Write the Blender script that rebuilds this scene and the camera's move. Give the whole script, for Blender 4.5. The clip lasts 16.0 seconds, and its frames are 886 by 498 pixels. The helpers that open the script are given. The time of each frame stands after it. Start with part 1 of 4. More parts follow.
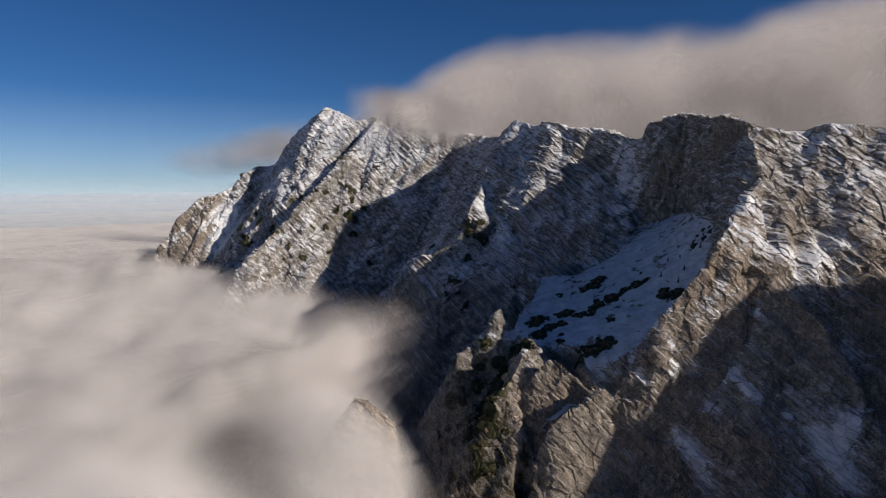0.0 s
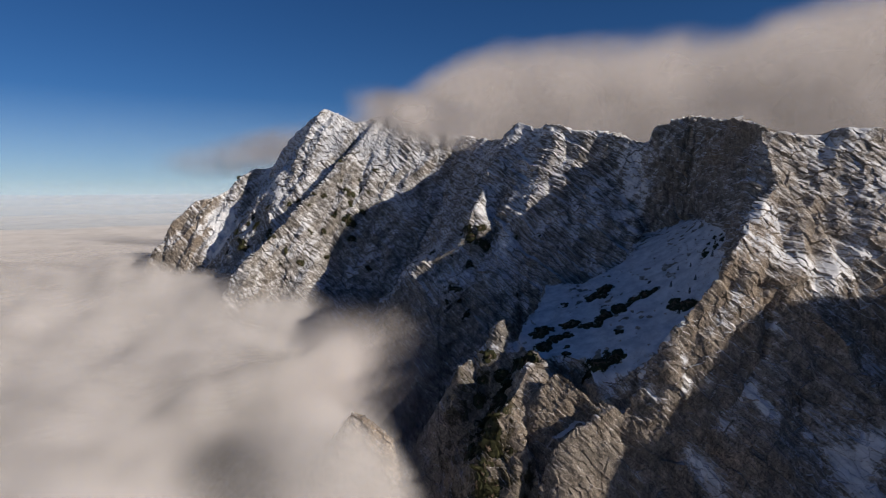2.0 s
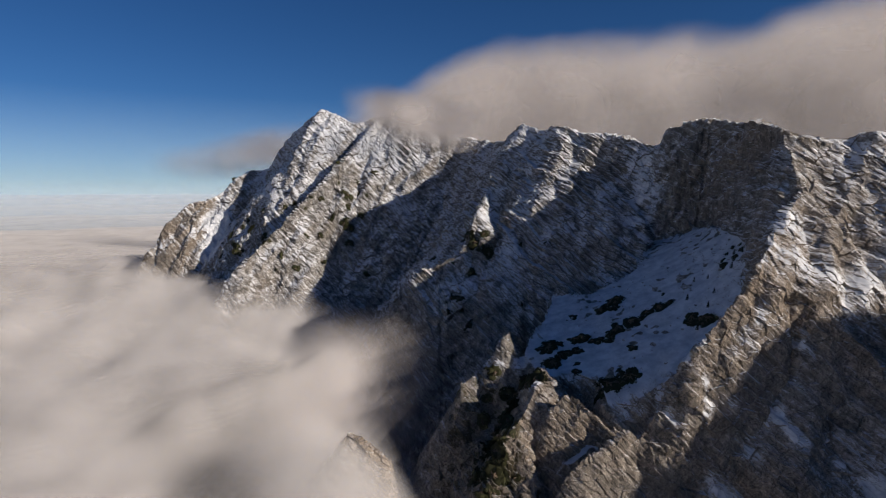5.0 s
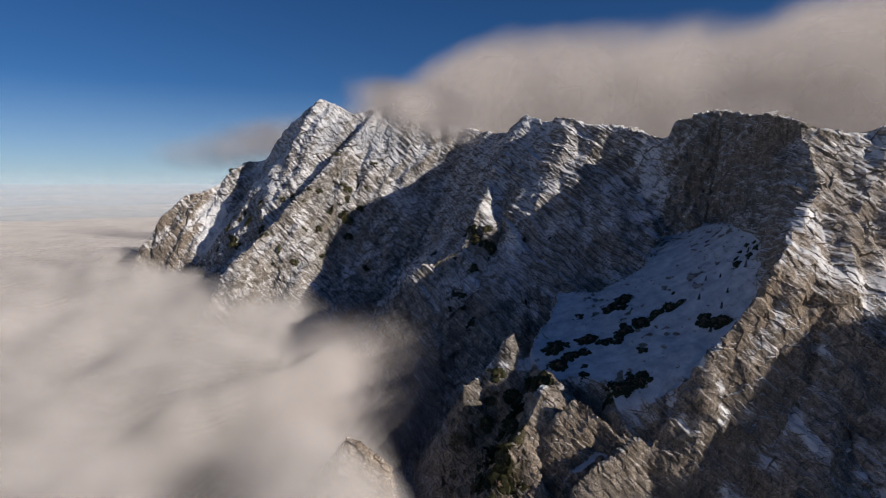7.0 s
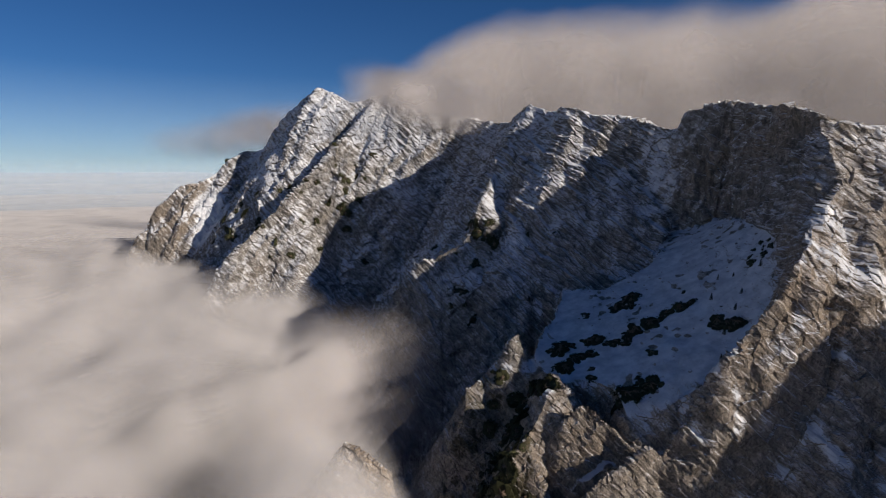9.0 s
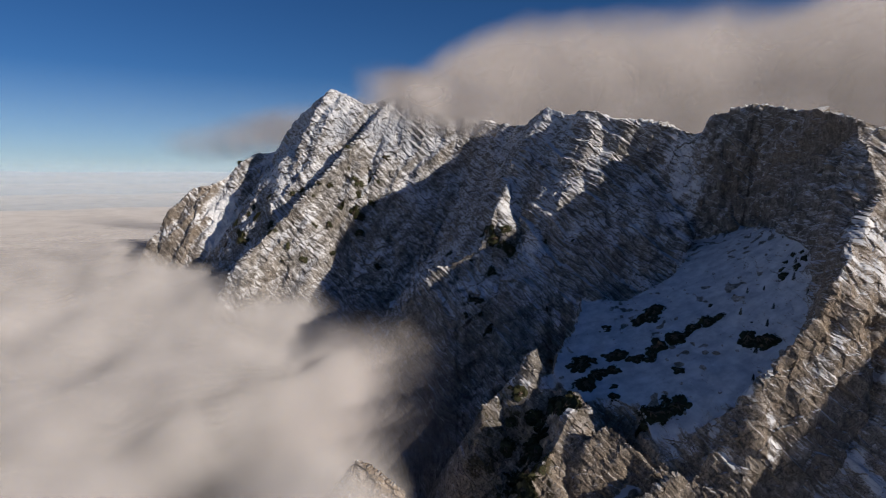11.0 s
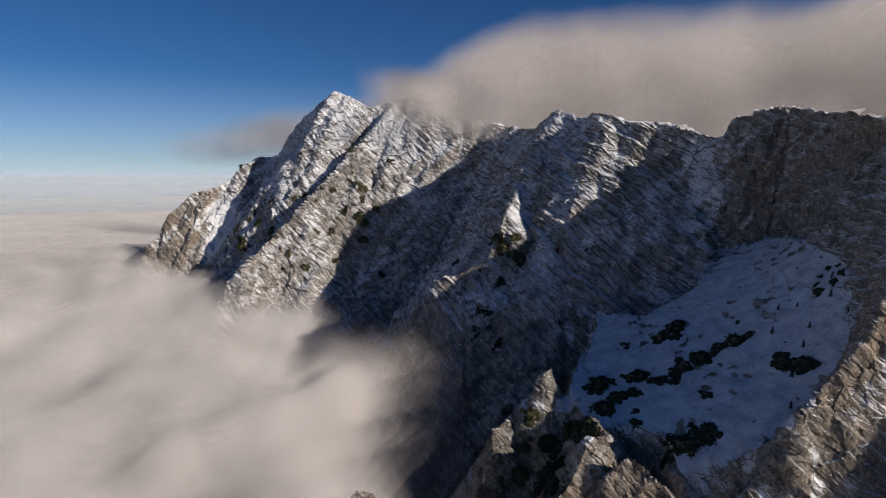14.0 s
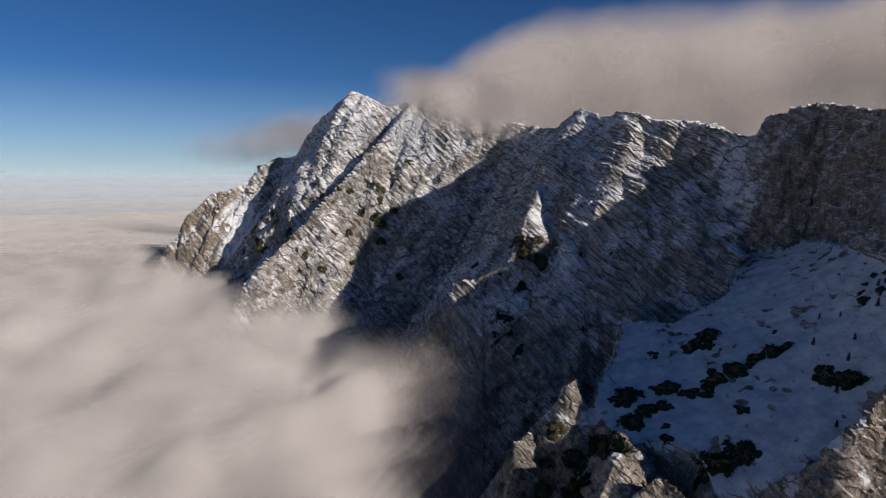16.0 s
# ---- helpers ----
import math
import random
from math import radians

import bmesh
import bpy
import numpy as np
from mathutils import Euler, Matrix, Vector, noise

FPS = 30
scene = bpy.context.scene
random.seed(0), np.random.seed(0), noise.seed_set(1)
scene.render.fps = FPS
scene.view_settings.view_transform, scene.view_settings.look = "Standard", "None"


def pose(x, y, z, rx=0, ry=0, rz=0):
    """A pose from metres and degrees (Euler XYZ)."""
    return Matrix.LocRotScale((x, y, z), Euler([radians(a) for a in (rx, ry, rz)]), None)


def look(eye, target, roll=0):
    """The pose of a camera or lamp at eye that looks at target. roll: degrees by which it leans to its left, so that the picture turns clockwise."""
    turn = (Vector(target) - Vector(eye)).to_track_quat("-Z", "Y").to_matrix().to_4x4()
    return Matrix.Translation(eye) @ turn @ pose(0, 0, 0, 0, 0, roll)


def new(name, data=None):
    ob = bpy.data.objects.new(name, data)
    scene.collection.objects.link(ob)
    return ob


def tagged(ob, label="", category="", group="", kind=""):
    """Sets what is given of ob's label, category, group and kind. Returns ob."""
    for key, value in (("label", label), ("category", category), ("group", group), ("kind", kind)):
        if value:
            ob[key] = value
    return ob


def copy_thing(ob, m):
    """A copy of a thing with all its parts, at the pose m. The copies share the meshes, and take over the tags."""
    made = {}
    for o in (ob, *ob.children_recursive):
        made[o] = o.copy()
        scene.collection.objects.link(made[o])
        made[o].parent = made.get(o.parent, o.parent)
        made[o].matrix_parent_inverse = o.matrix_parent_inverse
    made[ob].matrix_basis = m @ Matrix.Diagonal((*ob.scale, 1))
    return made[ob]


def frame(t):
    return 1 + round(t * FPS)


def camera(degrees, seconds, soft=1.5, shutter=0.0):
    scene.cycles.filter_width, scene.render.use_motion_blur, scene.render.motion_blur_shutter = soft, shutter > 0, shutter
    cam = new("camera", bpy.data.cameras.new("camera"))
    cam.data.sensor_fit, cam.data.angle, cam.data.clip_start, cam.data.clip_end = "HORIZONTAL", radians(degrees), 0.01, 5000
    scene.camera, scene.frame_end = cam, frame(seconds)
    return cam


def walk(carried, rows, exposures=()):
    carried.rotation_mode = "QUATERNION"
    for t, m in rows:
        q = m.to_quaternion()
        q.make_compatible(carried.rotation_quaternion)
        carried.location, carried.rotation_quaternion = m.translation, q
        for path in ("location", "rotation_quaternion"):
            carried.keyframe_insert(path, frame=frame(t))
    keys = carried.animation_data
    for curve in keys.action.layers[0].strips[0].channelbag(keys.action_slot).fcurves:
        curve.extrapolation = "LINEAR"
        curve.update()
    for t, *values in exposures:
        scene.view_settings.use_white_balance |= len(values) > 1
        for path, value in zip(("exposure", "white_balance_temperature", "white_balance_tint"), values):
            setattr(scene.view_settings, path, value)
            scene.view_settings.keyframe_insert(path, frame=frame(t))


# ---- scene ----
# High limestone ridge in winter above a sea of cloud. One unit is one metre; the camera starts near the origin and looks along +y.
cam = camera(75.8, 16.0, soft=1.1)
PATH = [
    (0, (0.026, -2.708, 2.514), (0.023, -0.718, 2.312), -0.3),
    (0.5, (-0.137, 2.484, 3.219), (-0.139, 4.474, 3.018), -0.2),
    (1, (-0.266, 7.254, 3.998), (-0.269, 9.244, 3.799), -0.2),
    (1.5, (-0.244, 11.636, 4.855), (-0.248, 13.626, 4.657), -0.2),
    (2, (-0.593, 16.386, 5.604), (-0.596, 18.376, 5.408), -0.2),
    (2.5, (-1.014, 20.752, 6.415), (-1.017, 22.742, 6.219), -0.2),
    (3, (-1.553, 24.949, 7.164), (-1.555, 26.94, 6.968), -0.1),
    (3.5, (-1.875, 29.286, 7.762), (-1.877, 31.277, 7.567), -0.1),
    (4, (-2.444, 33.848, 8.351), (-2.444, 35.838, 8.157), -0.1),
    (6.5, (-4.65, 55.482, 13.009), (-4.648, 57.47, 12.799), 0.1),
    (7, (-5.21, 59.697, 13.732), (-5.207, 61.684, 13.502), 0.1),
    (7.5, (-5.56, 64.281, 14.508), (-5.556, 66.265, 14.253), 0.2),
    (8, (-6.292, 68.621, 15.609), (-6.286, 70.603, 15.343), 0.2),
    (8.5, (-6.324, 72.98, 16.767), (-6.319, 74.962, 16.497), 0.1),
    (9, (-6.598, 77.177, 17.777), (-6.593, 79.158, 17.507), 0.2),
    (11.5, (-9.538, 95.938, 24.479), (-9.588, 97.919, 24.206), 0.3),
    (12, (-9.732, 100.186, 25.174), (-9.788, 102.167, 24.904), 0.3),
    (12.5, (-10.169, 105.137, 25.357), (-10.225, 107.118, 25.09), 0.3),
    (13, (-10.475, 109.68, 25.647), (-10.531, 111.661, 25.381), 0.3),
    (13.5, (-10.965, 114.061, 25.987), (-11.021, 116.043, 25.723), 0.3),
    (14, (-11.356, 118.028, 26.298), (-11.412, 120.01, 26.033), 0.3),
    (14.5, (-11.546, 121.823, 26.482), (-11.605, 123.805, 26.217), 0.3),
    (15, (-11.841, 125.381, 26.688), (-11.919, 127.362, 26.424), 0.3),
    (15.5, (-12.074, 128.98, 26.887), (-12.177, 130.959, 26.622), 0.2),
    (16, (-12.534, 132.533, 27.078), (-12.654, 134.511, 26.813), 0.2),
]
walk(cam, [(t, look(eye, aim, roll)) for t, eye, aim, roll in PATH], exposures=[(0.0, 0.0), (16.0, 0.0)])

# ---- world and sun ----
SUN_AZ = Vector((0.87, -0.49, 0.0)).normalized()   # horizontal direction towards the sun: to the right, a little behind the camera
SUN_EL = radians(24.5)
world = bpy.data.worlds.new("sky")
scene.world = world
world.use_nodes = True
wn = world.node_tree.nodes
sky = wn.new("ShaderNodeTexSky")
sky.sky_type = "NISHITA"
sky.sun_disc = False
sky.sun_elevation = SUN_EL
sky.sun_rotation = math.atan2(SUN_AZ.x, SUN_AZ.y)
sky.altitude = 2500
sky.air_density = 0.95
sky.dust_density = 0.0
sky.ozone_density = 6.5
wn["Background"].inputs[1].default_value = 0.056
deep = wn.new("ShaderNodeHueSaturation")   # clear, deep blue mountain air
deep.inputs["Saturation"].default_value = 1.12
deep.inputs["Hue"].default_value = 0.504
world.node_tree.links.new(sky.outputs[0], deep.inputs["Color"])
world.node_tree.links.new(deep.outputs[0], wn["Background"].inputs[0])
sun_data = bpy.data.lights.new("sun", "SUN")
sun_data.energy = 5.9
sun_data.angle = radians(0.6)
sun_data.color = (1.0, 0.875, 0.75)
sun = new("sun", sun_data)
sun_dir = SUN_AZ * math.cos(SUN_EL) + Vector((0, 0, math.sin(SUN_EL)))
sun.matrix_world = look(sun_dir * 100, (0, 0, 0))
scene.cycles.transparent_max_bounces = 64


# ---- noise ----
def lattice(seed):
    rng = np.random.default_rng(seed)
    perm = rng.permutation(256).astype(np.int32)
    g = rng.normal(size=(256, 3)).astype(np.float32)
    g /= np.linalg.norm(g, axis=1, keepdims=True)
    return np.concatenate([perm, perm]), g


LATTICE = {}


def perlin(x, y, z, seed=0):
    """Smooth gradient noise, about -0.7 to 0.7."""
    if seed not in LATTICE:
        LATTICE[seed] = lattice(seed)
    perm, g = LATTICE[seed]
    x, y, z = (np.asarray(a, np.float32) for a in np.broadcast_arrays(x, y, z))
    xi, yi, zi = np.floor(x), np.floor(y), np.floor(z)
    fx, fy, fz = x - xi, y - yi, z - zi
    xi, yi, zi = (a.astype(np.int32) & 255 for a in (xi, yi, zi))
    u, v, w = (f * f * f * (f * (f * 6 - 15) + 10) for f in (fx, fy, fz))
    total = np.zeros_like(fx)
    for i in (0, 1):
        for j in (0, 1):
            for k in (0, 1):
                h = perm[perm[perm[(xi + i) & 255] + ((yi + j) & 255)] + ((zi + k) & 255)]
                gg = g[h]
                dot = gg[..., 0] * (fx - i) + gg[..., 1] * (fy - j) + gg[..., 2] * (fz - k)
                total += dot * (u if i else 1 - u) * (v if j else 1 - v) * (w if k else 1 - w)
    return total


def fbm(x, y, z, octaves=4, seed=0, gain=0.5):
    total, amp = 0.0, 1.0
    for k in range(octaves):
        total = total + amp * perlin(x * 2.03**k, y * 2.03**k, z * 2.03**k, seed + k)
        amp *= gain
    return total


def ridged(x, y, z, octaves=3, seed=0, gain=0.5):
    """Sharp creased noise, 0 to about 1."""
    total, amp, norm = 0.0, 1.0, 0.0
    for k in range(octaves):
        total = total + amp * (1 - np.abs(perlin(x * 2.07**k, y * 2.07**k, z * 2.07**k, seed + k)) * 2.2)
        norm += amp
        amp *= gain
    return total / norm


def smooth(a, b, x):
    t = np.clip((x - a) / (b - a), 0, 1)
    return t * t * (3 - 2 * t)


# ---- materials ----
def material(name):
    m = bpy.data.materials.new(name)
    m.use_nodes = True
    nt = m.node_tree
    nt.nodes.clear()
    return m, nt


def node(nt, kind, **values):
    n = nt.nodes.new(kind)
    for key, value in values.items():
        n.inputs[key].default_value = value
    return n


def link(nt, a, b):
    nt.links.new(a, b)


def maths(nt, op, a, b=None, clamp=False):
    n = nt.nodes.new("ShaderNodeMath")
    n.operation = op
    n.use_clamp = clamp
    for i, v in enumerate((a, b)):
        if v is None:
            continue
        if isinstance(v, (int, float)):
            n.inputs[i].default_value = v
        else:
            link(nt, v, n.inputs[i])
    return n.outputs[0]


def remap(nt, value, a, b, c=0.0, d=1.0, kind="SMOOTHSTEP"):
    n = nt.nodes.new("ShaderNodeMapRange")
    n.interpolation_type = kind
    n.clamp = True
    link(nt, value, n.inputs["Value"])
    for key, v in (("From Min", a), ("From Max", b), ("To Min", c), ("To Max", d)):
        n.inputs[key].default_value = v
    return n.outputs[0]


def blend(nt, fac, a, b):
    n = nt.nodes.new("ShaderNodeMix")
    n.data_type = "RGBA"
    if isinstance(fac, float):
        n.inputs[0].default_value = fac
    else:
        link(nt, fac, n.inputs[0])
    for i, v in ((6, a), (7, b)):
        if isinstance(v, tuple):
            n.inputs[i].default_value = (*v, 1)
        else:
            link(nt, v, n.inputs[i])
    return n.outputs[2]


def grain(nt, scale, detail=4.0, rough=0.55, stretch=None, warp=0.0):
    """World-space noise; scale is one over its size in metres."""
    geo = nt.nodes.new("ShaderNodeNewGeometry")
    at = geo.outputs["Position"]
    if stretch:
        axes, sizes = stretch
        put = nt.nodes.new("ShaderNodeCombineXYZ")
        for i, (axis, size) in enumerate(zip(axes, sizes)):
            dot = nt.nodes.new("ShaderNodeVectorMath")
            dot.operation = "DOT_PRODUCT"
            link(nt, at, dot.inputs[0])
            dot.inputs[1].default_value = axis * size
            link(nt, dot.outputs["Value"], put.inputs[i])
        at = put.outputs[0]
    n = node(nt, "ShaderNodeTexNoise", Scale=scale, Detail=detail, Roughness=rough, Distortion=warp)
    link(nt, at, n.inputs["Vector"])
    return n.outputs["Fac"]


def bands(nt, size, wander):
    """Saw-shaped bands along the beds, one every size metres, broken by noise."""
    geo = nt.nodes.new("ShaderNodeNewGeometry")
    dot = nt.nodes.new("ShaderNodeVectorMath")
    dot.operation = "DOT_PRODUCT"
    link(nt, geo.outputs["Position"], dot.inputs[0])
    dot.inputs[1].default_value = BED
    stray = maths(nt, "MULTIPLY", maths(nt, "SUBTRACT", grain(nt, 0.12 / size, 4.5, 0.58), 0.5), wander)
    return maths(nt, "FRACT", maths(nt, "ADD", maths(nt, "DIVIDE", dot.outputs["Value"], size), stray))


BED = Vector((0.68, 0.0, 0.73)).normalized()   # upward normal of the tilted limestone beds
BED_AXES = (BED, BED.cross(Vector((0, 1, 0))).normalized(), BED.cross(BED.cross(Vector((0, 1, 0)))).normalized())


def make_mountain_material():
    m, nt = material("limestone_and_snow")
    geo = nt.nodes.new("ShaderNodeNewGeometry")
    sep = nt.nodes.new("ShaderNodeSeparateXYZ")
    link(nt, geo.outputs["Normal"], sep.inputs[0])
    up = sep.outputs[2]
    cover = nt.nodes.new("ShaderNodeAttribute")
    cover.attribute_name = "snow"
    warm = nt.nodes.new("ShaderNodeAttribute")
    warm.attribute_name = "warm"
    # the beds run as thin bands across the faces
    beds = grain(nt, 1.0, 4.0, 0.65, (BED_AXES, (0.42, 0.045, 0.045)), 0.15)
    beds_fine = bands(nt, 2.6, 4.8)
    beds_wide = bands(nt, 7.0, 5.2)
    big = grain(nt, 0.018, 3.0)
    mid = grain(nt, 0.11, 5.0, 0.6)
    fine = grain(nt, 0.75, 6.0, 0.7)
    blocks, gaps = [], []
    for size in (0.16, 0.55):
        put = nt.nodes.new("ShaderNodeCombineXYZ")
        stray = maths(nt, "MULTIPLY", maths(nt, "SUBTRACT", mid, 0.5), 1.2)
        for i, (axis, f) in enumerate(zip(BED_AXES, (2.2, 0.8, 0.8))):
            dot = nt.nodes.new("ShaderNodeVectorMath")
            dot.operation = "DOT_PRODUCT"
            link(nt, geo.outputs["Position"], dot.inputs[0])
            dot.inputs[1].default_value = axis * size * f
            link(nt, maths(nt, "ADD", dot.outputs["Value"], stray), put.inputs[i])
        cells = node(nt, "ShaderNodeTexVoronoi", Scale=1.0)
        link(nt, put.outputs[0], cells.inputs["Vector"])
        tone_of = nt.nodes.new("ShaderNodeSeparateColor")
        link(nt, cells.outputs["Color"], tone_of.inputs[0])
        blocks.append(tone_of.outputs[0])
    tiny = grain(nt, 1.9, 3.0, 0.6)
    crack = grain(nt, 1.0, 5.0, 0.6, (BED_AXES, (0.10, 0.28, 0.28)), 1.2)
    crack = maths(nt, "ABSOLUTE", maths(nt, "SUBTRACT", crack, 0.5))
    crack = remap(nt, crack, 0.0, 0.022, 1.0, 0.0)
    strong = nt.nodes.new("ShaderNodeAttribute")
    strong.attribute_name = "beds"
    strong = strong.outputs["Fac"]
    # rock colour
    grey = blend(nt, remap(nt, mid, 0.35, 0.66), (0.17, 0.161, 0.15), (0.44, 0.413, 0.375))
    tan = blend(nt, remap(nt, fine, 0.32, 0.66), (0.24, 0.187, 0.137), (0.56, 0.45, 0.342))
    tone = maths(nt, "ADD", warm.outputs["Fac"], maths(nt, "MULTIPLY", maths(nt, "SUBTRACT", big, 0.5), 1.4), True)
    rock = blend(nt, tone, grey, tan)
    rock = blend(nt, remap(nt, blocks[0], 0.0, 1.0, 0.28, 0.0, "LINEAR"), rock, (0.12, 0.113, 0.105))
    rock = blend(nt, remap(nt, blocks[1], 0.0, 1.0, 0.28, 0.0, "LINEAR"), rock, (0.12, 0.113, 0.105))
    rock = blend(nt, maths(nt, "MULTIPLY", remap(nt, beds, 0.32, 0.50, 1.0, 0.0), 0.2), rock, (0.075, 0.07, 0.066))
    rock = blend(nt, maths(nt, "MULTIPLY", remap(nt, beds_fine, 0.0, 0.3, 1.0, 0.0), maths(nt, "MULTIPLY", strong, 0.4)), rock, (0.085, 0.08, 0.076))
    rock = blend(nt, maths(nt, "MULTIPLY", remap(nt, beds_wide, 0.0, 0.30, 1.0, 0.0), maths(nt, "MULTIPLY", strong, 0.6)), rock, (0.06, 0.057, 0.054))
    rock = blend(nt, maths(nt, "MULTIPLY", crack, 0.75), rock, (0.04, 0.038, 0.036))
    rock = blend(nt, remap(nt, fine, 0.28, 0.44, 0.7, 0.0), rock, (0.07, 0.066, 0.062))
    rock = blend(nt, remap(nt, tiny, 0.30, 0.50, 0.55, 0.0), rock, (0.06, 0.056, 0.052))
    streak = grain(nt, 1.0, 4.0, 0.6, ((Vector((1, 0, 0)), Vector((0, 1, 0)), Vector((0, 0, 1))), (0.45, 0.45, 0.035)), 0.3)
    cliff = remap(nt, up, 0.25, 0.6, 0.42, 0.0)
    rock = blend(nt, maths(nt, "MULTIPLY", remap(nt, streak, 0.40, 0.60, 1.0, 0.0), cliff), rock, (0.07, 0.066, 0.062))
    # low turf and heather on the small tops; dark tone doubles as flank shade
    turf_shade = nt.nodes.new("ShaderNodeAttribute")
    turf_shade.attribute_name = "turf_shade"
    grown = maths(nt, "ADD", turf_shade.outputs["Fac"], maths(nt, "ADD", maths(nt, "MULTIPLY", maths(nt, "SUBTRACT", mid, 0.5), 2.2), maths(nt, "MULTIPLY", maths(nt, "SUBTRACT", fine, 0.5), 1.2)))
    rock = blend(nt, remap(nt, grown, 0.45, 0.62, 0.0, 0.92), rock, blend(nt, remap(nt, fine, 0.35, 0.65), (0.022, 0.02, 0.011), (0.075, 0.062, 0.032)))
    # snow lies on what faces up, more where the ledges hold it
    lie = maths(nt, "ADD", up, cover.outputs["Fac"])
    for value, weight in ((mid, 0.9), (blocks[0], 0.16), (blocks[1], 0.10), (fine, 0.75), (tiny, 0.45), (beds_fine, 0.22), (beds_wide, 0.26), (beds, 0.40)):
        lie = maths(nt, "ADD", lie, maths(nt, "MULTIPLY", maths(nt, "SUBTRACT", value, 0.5), weight))
    # the joints stay bare
    lie = maths(nt, "SUBTRACT", lie, maths(nt, "MULTIPLY", remap(nt, beds_wide, 0.0, 0.25, 1.0, 0.0), maths(nt, "MULTIPLY", strong, 0.22)))
    rock = blend(nt, remap(nt, lie, 0.20, 0.80, 0.0, 0.50), rock, (0.50, 0.50, 0.51))
    snow = remap(nt, lie, 0.77, 0.84)
    snow_tone = blend(nt, remap(nt, mid, 0.3, 0.7), (0.40, 0.43, 0.475), (0.62, 0.635, 0.66))
    colour = blend(nt, snow, rock, snow_tone)
    height = maths(nt, "ADD", maths(nt, "MULTIPLY", beds, 0.9), maths(nt, "ADD", maths(nt, "MULTIPLY", fine, 0.8), maths(nt, "ADD", maths(nt, "MULTIPLY", beds_fine, 0.6), maths(nt, "MULTIPLY", beds_wide, 1.3))))
    height = maths(nt, "ADD", height, maths(nt, "ADD", maths(nt, "MULTIPLY", blocks[0], 0.5), maths(nt, "MULTIPLY", blocks[1], 0.25)))
    height = maths(nt, "SUBTRACT", height, maths(nt, "MULTIPLY", crack, 0.5))
    bump = node(nt, "ShaderNodeBump", Distance=1.2)
    link(nt, remap(nt, snow, 0.0, 1.0, 0.8, 0.15), bump.inputs["Strength"])
    link(nt, height, bump.inputs["Height"])
    bsdf = node(nt, "ShaderNodeBsdfPrincipled")
    link(nt, colour, bsdf.inputs["Base Color"])
    link(nt, remap(nt, snow, 0.0, 1.0, 0.92, 0.6), bsdf.inputs["Roughness"])
    bsdf.inputs["Specular IOR Level"].default_value = 0.2
    link(nt, bump.outputs[0], bsdf.inputs["Normal"])
    out = node(nt, "ShaderNodeOutputMaterial")
    link(nt, bsdf.outputs[0], out.inputs[0])
    return m


def make_cloud_material(name, scale, thick, edge=1.0, tone=(0.93, 0.92, 0.92), lean_to_sun=0.8):
    m, nt = material(name)
    dens = nt.nodes.new("ShaderNodeAttribute")
    dens.attribute_name = "mist"
    puff = grain(nt, scale, 4.0, 0.5, None, 0.4)
    ragged = maths(nt, "MULTIPLY", maths(nt, "MULTIPLY", dens.outputs["Fac"], 6.0, True), edge)
    body = maths(nt, "ADD", dens.outputs["Fac"], maths(nt, "MULTIPLY", maths(nt, "SUBTRACT", puff, 0.5), ragged))
    alpha = remap(nt, body, 0.0, 1.0, 0.0, thick, "LINEAR")
    diff = node(nt, "ShaderNodeBsdfDiffuse", Color=(*tone, 1))
    back = node(nt, "ShaderNodeBsdfTranslucent", Color=(*tone, 1))
    geo = nt.nodes.new("ShaderNodeNewGeometry")
    lean = nt.nodes.new("ShaderNodeVectorMath")
    lean.operation = "ADD"
    link(nt, geo.outputs["Normal"], lean.inputs[0])
    lean.inputs[1].default_value = sun_dir * lean_to_sun
    link(nt, lean.outputs[0], diff.inputs["Normal"])
    both = node(nt, "ShaderNodeMixShader", Fac=0.3)
    link(nt, diff.outputs[0], both.inputs[1])
    link(nt, back.outputs[0], both.inputs[2])
    clear = node(nt, "ShaderNodeBsdfTransparent")
    mix = node(nt, "ShaderNodeMixShader")
    link(nt, alpha, mix.inputs[0])
    link(nt, clear.outputs[0], mix.inputs[1])
    link(nt, both.outputs[0], mix.inputs[2])
    out = node(nt, "ShaderNodeOutputMaterial")
    link(nt, mix.outputs[0], out.inputs[0])
    return m


MOUNTAIN = make_mountain_material()
CLOUD_SEA = make_cloud_material("cloud_sea_mist", 0.013, 1.0, 0.55, (0.655, 0.645, 0.65), 0.75)
# the wisp's shade is put into its darker tone
CLOUD_WISP_SHADED = make_cloud_material("shaded_wisp_mist", 0.008, 1.0, 0.5, (0.33, 0.325, 0.345))
CLOUD_HAZE = make_cloud_material("horizon_haze_mist", 0.002, 1.0, 0.15, (0.40, 0.53, 0.66))
CLOUD_BANK = make_cloud_material("cloud_bank_mist", 0.012, 1.0, 0.7, (0.60, 0.575, 0.58), 2.2)


